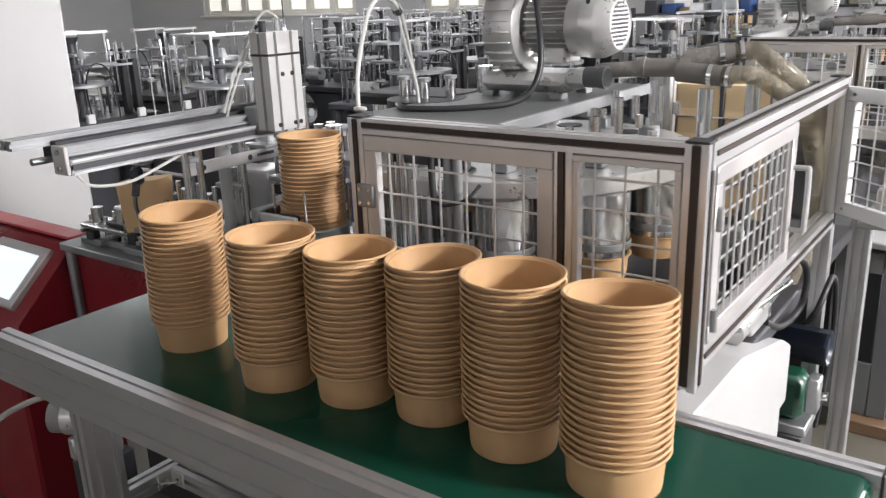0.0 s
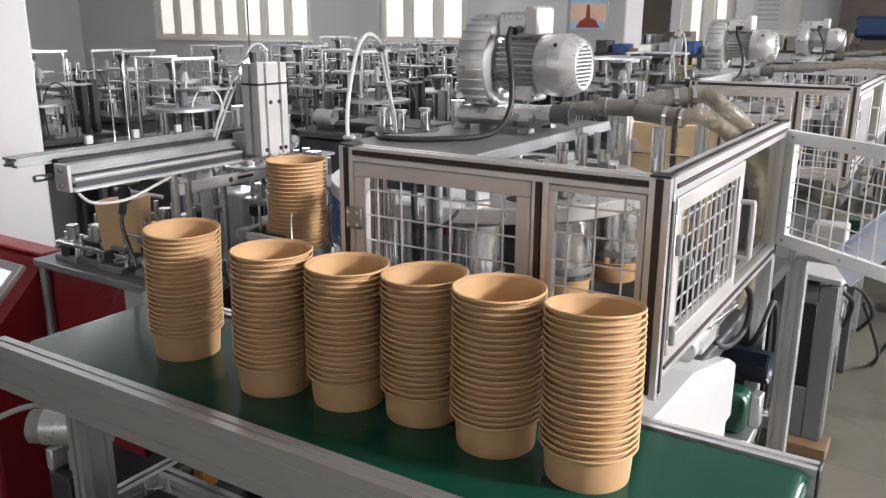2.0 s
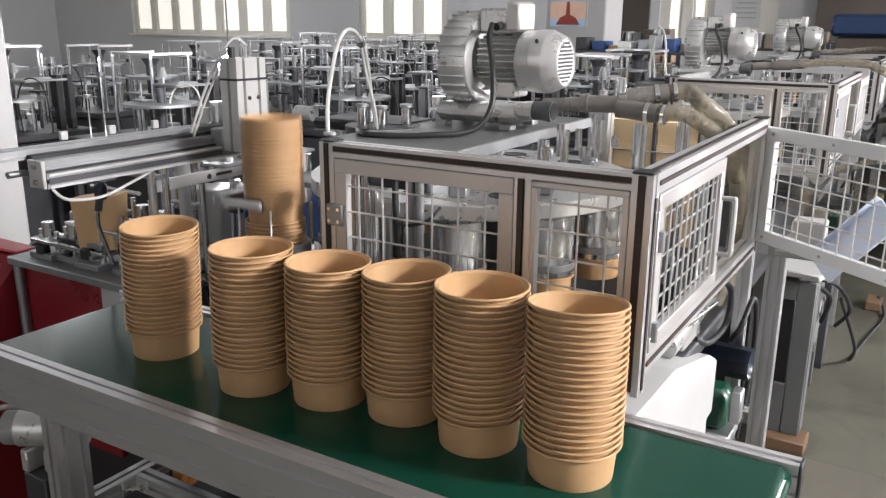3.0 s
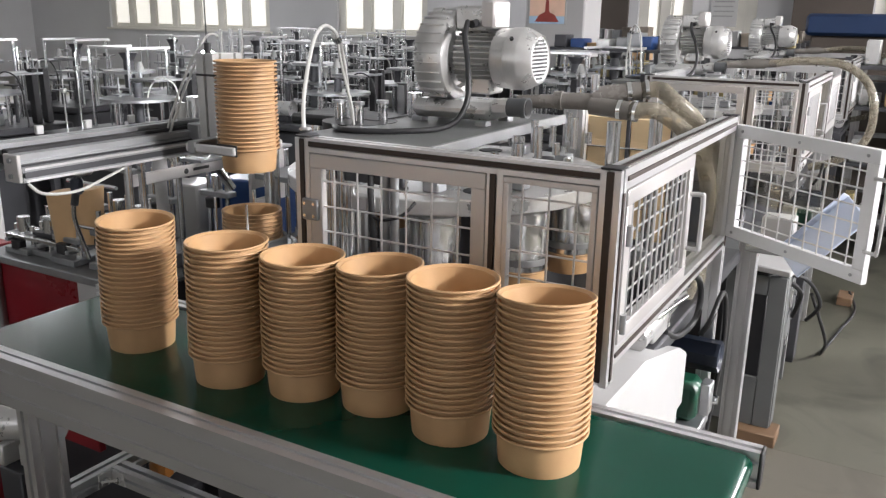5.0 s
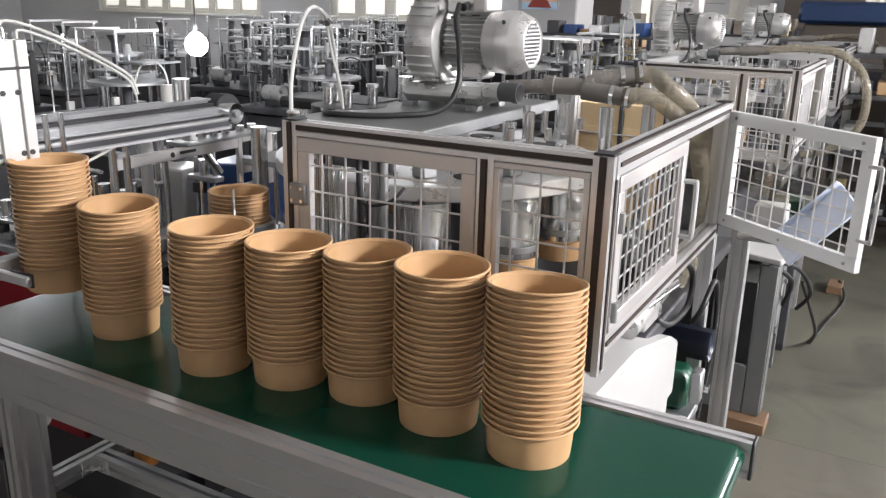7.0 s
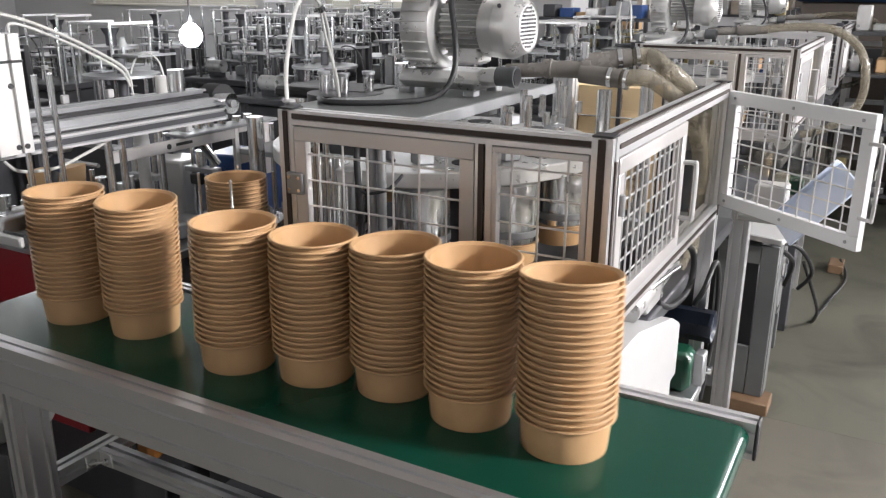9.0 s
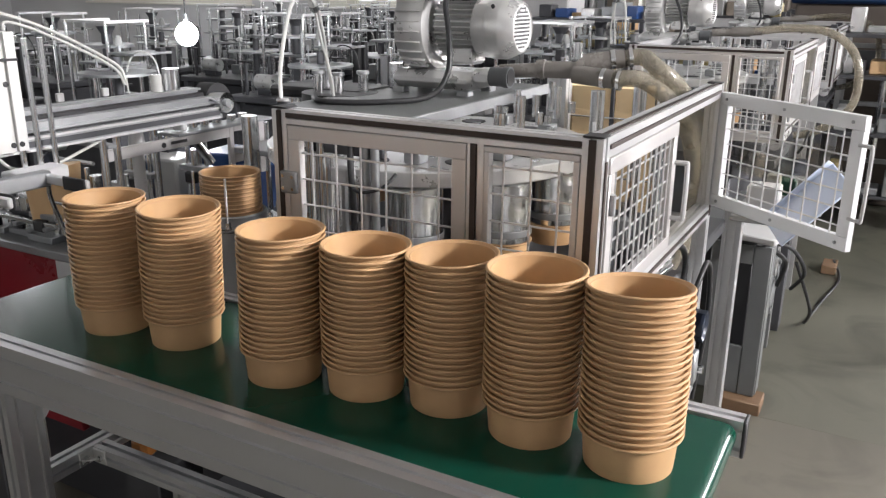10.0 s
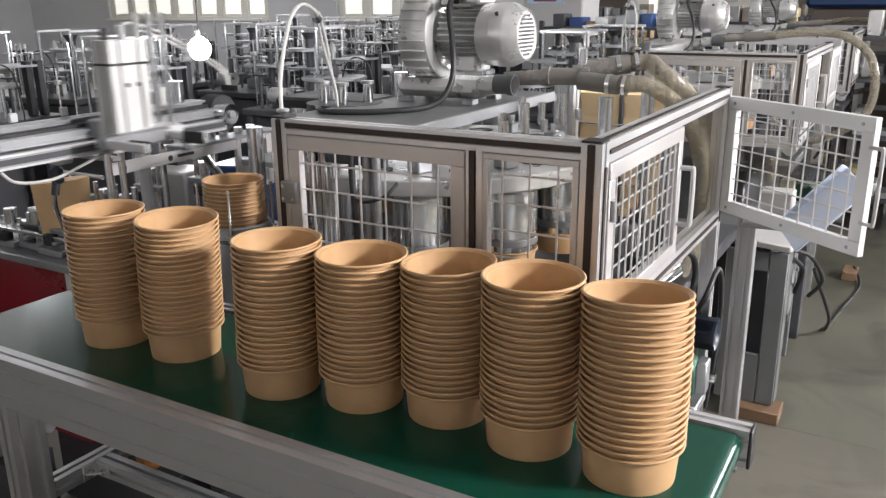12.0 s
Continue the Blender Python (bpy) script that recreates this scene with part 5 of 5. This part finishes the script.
# ---- rows of unfinished machines ----
def unfinished(variant):
    t = thing("assembly_machine", "half assembled forming machine on a blackened steel table", "machine", None, "half assembled machines")
    rnd = random.Random(variant)
    H = 0.98
    part("table", B((0, 0, H - 0.03), (1.15, 0.95, 0.06), 0.01), DARKSTEEL, t)
    part("bed", B((0, 0, 0.45), (0.95, 0.75, 0.90), 0.01), DARKSTEEL, t)
    for x in (-0.52, 0.52):
        for y in (-0.42, 0.42):
            part("leg", B((x, y, 0.47), (0.06, 0.06, 0.94), 0.004), DARKSTEEL, t)
    # tall rod cage
    cx, cy = rnd.uniform(-0.22, -0.1), rnd.uniform(0.02, 0.15)
    w, d, top = 0.24, 0.2, 1.66 + rnd.uniform(-0.05, 0.05)
    for sx in (-1, 1):
        for sy in (-1, 1):
            part("rod", C((cx + sx * w, cy + sy * d, H), (cx + sx * w, cy + sy * d, top), 0.016, 12), STEEL, t)
        part("top_bar", B((cx + sx * w, cy, top + 0.012), (0.05, 2 * d + 0.06, 0.024), 0.003), ALU, t)
    part("top_bar", B((cx, cy - d, top + 0.012), (2 * w - 0.05, 0.04, 0.022), 0.003), ALU, t)
    part("shaft", C((cx, cy, H), (cx, cy, top - 0.08), 0.045, 16), DARKSTEEL, t)
    part("boss", C((cx, cy, top - 0.10), (cx, cy, top - 0.03), 0.04, 16, 0.08), DARKSTEEL, t)
    part("turntable", C((cx, cy, top - 0.20), (cx, cy, top - 0.175), 0.20 + rnd.uniform(0, 0.05), 28), STEEL_DULL, t)
    part("cross_plate", B((cx, cy, H + 0.34), (2 * w, 0.24, 0.02), 0.003), STEEL_DULL, t)
    # round work plate on studs
    px, py = rnd.uniform(0.2, 0.3), rnd.uniform(-0.2, 0.0)
    pz = H + rnd.uniform(0.22, 0.3)
    part("work_plate", C((px, py, pz), (px, py, pz + 0.022), 0.30, 32), STEEL_DULL, t)
    for a in (20, 140, 260):
        x, y = px + 0.2 * math.cos(radians(a)), py + 0.2 * math.sin(radians(a))
        part("stud", C((x, y, H), (x, y, pz), 0.018, 12), STEEL, t)
    part("spindle", C((px, py, H), (px, py, pz + 0.14), 0.035, 14), DARKSTEEL, t)
    # black column pair with chrome guides
    qx = rnd.uniform(0.36, 0.44)
    for s in (-1, 1):
        part("black_column", B((qx, 0.28 + s * 0.055, H + 0.24), (0.07, 0.06, 0.48), 0.006), BLACK, t)
        part("guide", C((qx - 0.045, 0.28 + s * 0.055, H), (qx - 0.045, 0.28 + s * 0.055, H + 0.54), 0.014, 12), STEEL, t)
    part("bridge", B((qx - 0.1, 0.1, H + 0.44), (0.30, 0.40, 0.02), 0.003), STEEL_DULL, t)
    for i in range(7):
        x, y = rnd.uniform(-0.5, 0.5), rnd.uniform(-0.4, 0.4)
        h = rnd.uniform(0.08, 0.34)
        part("pin", C((x, y, H), (x, y, H + h), rnd.uniform(0.01, 0.024), 10), STEEL if i % 2 else DARKSTEEL, t)
        part("cap_plate", B((x, y, H + h + 0.006), (rnd.uniform(0.05, 0.16), rnd.uniform(0.05, 0.12), 0.014), 0.002), STEEL_DULL if i % 3 else BLACK, t)
    for i in range(3):
        x, y = rnd.uniform(-0.45, 0.45), rnd.uniform(-0.35, 0.35)
        part("block", B((x, y, H + 0.05), (rnd.uniform(0.08, 0.16), 0.1, 0.10), 0.006), rnd.choice((DARKSTEEL, GREYP, STEEL_DULL)), t)
    # light stand with thin rods, a looped tube and a small head
    for i in range(6):
        x, y = rnd.uniform(-0.5, 0.5), rnd.uniform(-0.4, 0.4)
        h = rnd.uniform(0.4, 0.72)
        part("thin_rod", C((x, y, H), (x, y, H + h), 0.008, 8), STEEL if i % 2 else STEEL_DULL, t)
        if i % 2:
            part("rod_clamp", B((x, y, H + h * 0.8), (0.05, 0.04, 0.035), 0.004), rnd.choice((BLACK, GREYP, CAST)), t)
            part("cross_rod", C((x - 0.14, y, H + h * 0.8), (x + 0.12, y, H + h * 0.8), 0.007, 8), STEEL, t)
    hx, hy = rnd.uniform(-0.1, 0.4), rnd.uniform(-0.35, 0.1)
    part("air_tube", sweep(bmesh.new(), [(hx, hy, H), (hx - 0.02, hy, H + 0.3), (hx + 0.06, hy + 0.05, H + 0.46), (hx + 0.2, hy + 0.1, H + 0.40), (hx + 0.24, hy + 0.12, H + 0.1), (hx + 0.24, hy + 0.12, H)], 0.007, 6), BLACK if variant % 2 else TUBEW, t)
    part("valve_head", C((hx - 0.2, hy + 0.1, H + 0.50), (hx - 0.2, hy + 0.1, H + 0.58), 0.04, 16, 0.02), GREYP, t)
    part("valve_stem", C((hx - 0.2, hy + 0.1, H), (hx - 0.2, hy + 0.1, H + 0.50), 0.014, 10), STEEL_DULL, t)
    if variant % 2:
        part("small_motor", C((-0.35, -0.28, H + 0.12), (-0.15, -0.28, H + 0.12), 0.07, 20), CAST, t)
        part("motor_plinth", B((-0.25, -0.28, H + 0.03), (0.16, 0.10, 0.06), 0.004), DARKSTEEL, t)
    if variant == 2:
        part("carton", B((-0.05, -0.3, H + 0.08), (0.26, 0.16, 0.16), 0.004), WHITE, t)
    return t


VARIANTS = [unfinished(v) for v in range(4)]
SPOTS = []
rg = random.Random(11)
for row, x in enumerate((-3.0, -4.75, -6.5, -8.3, -10.2, -12.2, -14.4, -16.8)):
    for k in range(8):
        y = 3.9 + 1.62 * k + (0.5 if row % 2 else 0.0)
        ang = math.degrees(math.atan2(-(x - 0.03), y + 0.15))
        if y > 15.6 or ang > 61 or ang < 17:
            continue
        if ang > 46 and math.hypot(x, y) < 6.2 or math.hypot(x + 5.8, y - 4.6) < 1.7:
            continue
        if abs(x + 4.2) < 1.0 and abs(y - 10.4) < 1.2:
            continue
        if x > -3.5 and y < 4.4:
            continue
        if ang > 42 and math.hypot(x, y) > 12.5 - (ang - 42) * 0.12:
            continue
        SPOTS.append((x + rg.uniform(-0.18, 0.18), y + rg.uniform(-0.2, 0.2), rg.choice((0, 0, 90, 180, 270)) + rg.uniform(-4, 4)))
SPOTS.insert(0, (-5.75, 4.6, 0))
SPOTS.insert(1, (-7.2, 4.2, 0))
for i, (x, y, a) in enumerate(SPOTS):
    m = pose(x, y, 0, 0, 0, a)
    if i < 4:
        VARIANTS[i].matrix_basis = m
    else:
        copy_thing(VARIANTS[i % 4], m)


# ---- work lamp ----
def work_lamp():
    t = thing("work_lamp", "glaring round work lamp hung on a cord over a machine", "lamp", pose(-4.24, 4.03, 1.634))
    part("bulb", lathe(bmesh.new(), [(0.0, -0.075), (0.040, -0.066), (0.066, -0.035), (0.075, 0.0), (0.066, 0.036), (0.04, 0.066), (0.02, 0.08), (0.0, 0.08)], 24), LEDGLOW, t)
    part("socket", C((0, 0, 0.08), (0, 0, 0.13), 0.013, 16), GREYD, t)
    part("cord", C((0, 0, 0.13), (0, 0, 3.18), 0.005, 8), BLACK, t)
    return t


work_lamp()


# ---- poster and notices ----
def poster(x, y, z, w, h, name, art, turn=0):
    t = thing(name, "framed colour print of a red boat under a blue sky" if art else "pale printed notice board with grey lines", "poster" if art else "notice", pose(x, y, z, 0, 0, turn), "" if art else "notices")
    part("sheet", B((0, 0, 0), (w, 0.012, h), 0.001), mat("print_sky", (0.45, 0.62, 0.78), 0.3, var=0.2, scale=3) if art else WHITE, t)
    if art:
        part("sunset_band", B((0, -0.008, -h * 0.22), (w * 0.98, 0.004, h * 0.3), 0.0), mat("print_sunset", (0.80, 0.55, 0.42), 0.3, var=0.15, scale=4), t)
        bm = bmesh.new()
        lathe(bm, [(0.0, 0.0), (0.001, 0.0), (w * 0.33, 0.0), (w * 0.22, h * 0.12), (w * 0.06, h * 0.17), (w * 0.04, h * 0.38), (0.0, h * 0.4)], 24, Matrix.Translation((0, -0.011, -h * 0.47)) @ Matrix.Diagonal((1, 0.01, 1, 1)))
        part("boat", bm, mat("print_red", (0.30, 0.05, 0.04), 0.4), t)
        part("frame", B((w / 2, 0, 0), (0.02, 0.02, h + 0.02), 0.002), WHITE, t)
        part("yellow_mark", B((0, -0.009, h * 0.42), (w * 0.5, 0.004, h * 0.10), 0.0), YELLOW, t)
    else:
        part("heading", B((0, -0.008, h * 0.38), (w * 0.7, 0.004, h * 0.10), 0.0), BLUE, t)
        for i in range(6):
            part("text_bar", B((-w * 0.04 * (i % 2), -0.008, h * (0.22 - 0.1 * i)), (w * 0.75, 0.004, h * 0.03), 0.0), GREYP, t)
    return t


poster(-4.28, 10.015, 2.25, 0.50, 0.72, "poster", True)
poster(-3.50, 16.86, 2.30, 0.50, 0.9, "notice", False)
poster(-1.20, 16.86, 2.20, 0.45, 0.8, "notice", False)
poster(-0.35, 16.86, 2.30, 0.55, 0.9, "notice", False)


def fuse_box(x, y, z):
    t = thing("trunking", "white vertical cable trunking on the column", "trunking", pose(x, y, z))
    part("duct", B((0, 0, 0), (0.10, 0.06, 1.1), 0.006), WHITE, t)
    part("cap", B((0, 0, 0.56), (0.05, 0.05, 0.03), 0.004), STEEL, t)
    part("post", B((0, 0, -0.84), (0.08, 0.05, 0.58), 0.004), GREYP, t)
    return t


fuse_box(-3.93, 9.98, 1.13)


# ---- shelves along the far right ----
def shelf(x, y, w, seed):
    rnd = random.Random(seed)
    t = thing("storage_shelf", "dark storage shelf crowded with parts and cartons", "shelf", pose(x, y, 0), "storage shelves")
    for sx in (-w / 2, w / 2):
        for sy in (-0.25, 0.25):
            part("upright", B((sx, sy, 0.85), (0.05, 0.05, 1.7), 0.003), DARKSTEEL, t)
    cols = (OILY, DARKSTEEL, GREYP, YELLOW, OILY, CARD, STEEL_DULL, GREYD, BLUE, CAST)
    for z in (0.35, 0.85, 1.30, 1.62):
        part("board", B((0, 0, z), (w, 0.52, 0.03), 0.003), DARKSTEEL, t)
        u = -w / 2 + 0.1
        while u < w / 2 - 0.12:
            bw, bh = rnd.uniform(0.05, 0.17), rnd.uniform(0.04, 0.22)
            part("carton" if rnd.random() < 0.6 else "part_bin", B((u + bw / 2, rnd.uniform(-0.12, 0.05), z + 0.015 + bh / 2), (bw, rnd.uniform(0.2, 0.36), bh), 0.008), rnd.choice(cols), t)
            u += bw + rnd.uniform(0.01, 0.05)
    return t


shelf(-3.15, 9.3, 1.5, 1)
shelf(-2.3, 11.6, 1.8, 2)
shelf(-4.9, 13.6, 2.0, 5)
shelf(-1.0, 14.2, 2.2, 3)
shelf(2.0, 11.0, 2.2, 4)
shelf(1.6, 12.6, 2.6, 6)
shelf(0.35, 7.5, 1.7, 8)

tagged(part("blue_drum", lathe(bmesh.new(), [(0.0, 0.0), (0.21, 0.0), (0.22, 0.02), (0.22, 0.30), (0.228, 0.32), (0.22, 0.34), (0.22, 0.62), (0.228, 0.64), (0.22, 0.66), (0.22, 0.98), (0.20, 1.0), (0.0, 1.0)], 32, pose(-2.35, 8.2, 0.42)), BLUE), "blue plastic drum on a dark crate", "drum")
tagged(part("dark_crate", B((-2.35, 8.2, 0.21), (0.7, 0.6, 0.42), 0.01), DARKSTEEL), "dark steel crate under a blue drum", "crate")


def big_press():
    t = thing("printing_press", "large dark blue painted machine with steel racks", "machine")
    part("housing", B((0.3, 8.9, 1.94), (2.6, 0.9, 0.20), 0.03), BLUEDARK, t)
    part("plinth", B((0.3, 8.9, 0.92), (2.5, 0.8, 1.84), 0.02), DARKBROWN, t)
    part("skirt", B((0.3, 8.475, 1.36), (2.4, 0.04, 0.16), 0.005), DARKSTEEL, t)
    for x in (-0.6, -0.1, 0.4):
        part("rack_post", C((x, 8.1, 0), (x, 8.1, 1.55), 0.03, 14), STEEL, t)
    for z in (0.5, 1.0, 1.5):
        part("rack_bar", B((-0.1, 8.1, z), (1.1, 0.05, 0.04), 0.003), STEEL_DULL, t)
    return t


big_press()


# flat dark brown panels where the background is darker
tagged(part("brown_partition", B((-5.05, 14.6, 1.5), (0.75, 0.06, 3.0), 0.004), DARKBROWN), "dark brown upright panel beside the column", "partition", kind="structure")
tagged(part("brown_partition", B((-1.55, 16.4, 2.0), (1.3, 0.06, 4.0), 0.004), DARKBROWN), "dark brown upright panel before the far wall", "partition", kind="structure")


def motions():
    # belt: a stop and one advance
    steps = [(0.0, 0.0), (8.78, 0.0), (9.0, 0.055), (9.2, 0.092), (9.4, 0.128), (9.6, 0.165), (9.75, 0.176), (12.0, 0.176)]
    for i, s in enumerate(STACKS):
        x, y, z = s.location
        walk(s, [(t, pose(x + d * (1.13, 1.08, 1.08, 1.08, 1.06, 1.02)[i], y, z)) for t, d in steps])
    carry = [(0.0, -1.482, 1.46, 1.344), (2.85, -1.482, 1.46, 1.344), (3.0, -1.49, 1.46, 1.446), (3.2, -1.49, 1.46, 1.51), (3.5, -1.49, 1.46, 1.575),
             (5.0, -1.49, 1.46, 1.578), (5.1, -1.51, 1.33, 1.578), (5.2, -1.53, 1.13, 1.575), (5.3, -1.545, 1.02, 1.572), (5.4, -1.55, 1.00, 1.57), (5.5, -1.555, 0.982, 1.558), (5.65, -1.56, 0.96, 1.54),
             (5.8, -1.56, 0.955, 1.51), (5.9, -1.56, 0.957, 1.45), (6.0, -1.56, 0.96, 1.39), (6.2, -1.56, 0.96, 1.35), (6.5, -1.56, 0.96, 1.345), (7.3, -1.56, 0.96, 1.345), (7.8, -1.575, 0.96, BZ), (8.78, -1.575, 0.96, BZ)]
    rows = [(t, pose(x, y, z if z == BZ else z - 0.021)) for t, x, y, z in carry]
    rows += [(t, pose(-1.575 + d * 1.19, 0.96, BZ)) for t, d in steps[2:]]
    walk(CARRIED, rows)
    # turret: one station about every 0.955 s
    rows, a = [(0.0, pose(TC.x, TC.y, 0))], 0
    for k in range(12):
        t = 0.85 + 0.955 * k
        rows += [(t - 0.16, pose(TC.x, TC.y, 0, 0, 0, a)), (t + 0.16, pose(TC.x, TC.y, 0, 0, 0, a + 36))]
        a += 36
    rows.append((12.0, pose(TC.x, TC.y, 0, 0, 0, a)))
    walk(TURRET, rows)
    # the short stack rises by one bowl at every second step
    x, y, z = GROWING.location
    rows, n = [(0.0, pose(x, y, z))], 0
    for t in (3.7, 5.6, 7.5, 9.45, 11.35):
        rows += [(t - 0.15, pose(x, y, z + n * PITCH)), (t + 0.15, pose(x, y, z + (n + 1) * PITCH))]
        n += 1
    rows.append((12.0, pose(x, y, z + n * PITCH)))
    walk(GROWING, rows)
    # arm along the beam, its gripper up and down, its tubes swung over
    ax = ARM.location.x
    ys = [(0.0, 1.535), (5.0, 1.535), (5.1, 1.42), (5.2, 1.22), (5.3, 1.05), (5.4, 0.975), (5.5, 0.945), (6.0, 0.93), (11.5, 0.93), (11.7, 1.02), (11.85, 1.14), (12.0, 1.28)]
    walk(ARM, [(t, pose(ax, y, 0)) for t, y in ys])
    zs = [(0.0, 0.0), (2.85, 0.0), (3.0, 0.086), (3.2, 0.15), (3.5, 0.215), (5.0, 0.215), (5.5, 0.205), (5.8, 0.15), (5.9, 0.09), (6.0, 0.03), (6.2, -0.01), (7.3, -0.015), (7.8, -0.09), (8.2, -0.09), (8.8, 0.02), (9.3, 0.10), (10.4, 0.15), (11.45, 0.215), (12.0, 0.215)]
    walk(GRIP, [(t, pose(0, 0.05 if t < 5.2 else 0.10, z)) for t, z in zs])
    tp, tq = (-0.01, 0.02, 1.882), (-0.01, 0.0, 1.905)
    walk(ARM_TUBES, [(0.0, pose(*tq, 42, 0, -38)), (5.05, pose(*tq, 42, 0, -38)), (5.15, pose(*tq, 14, 0, -90)), (5.25, pose(*tp, 6, 0, -140)), (5.4, pose(*tp, 0, 0, -182)), (12.0, pose(*tp, 0, 0, -182))])


motions()
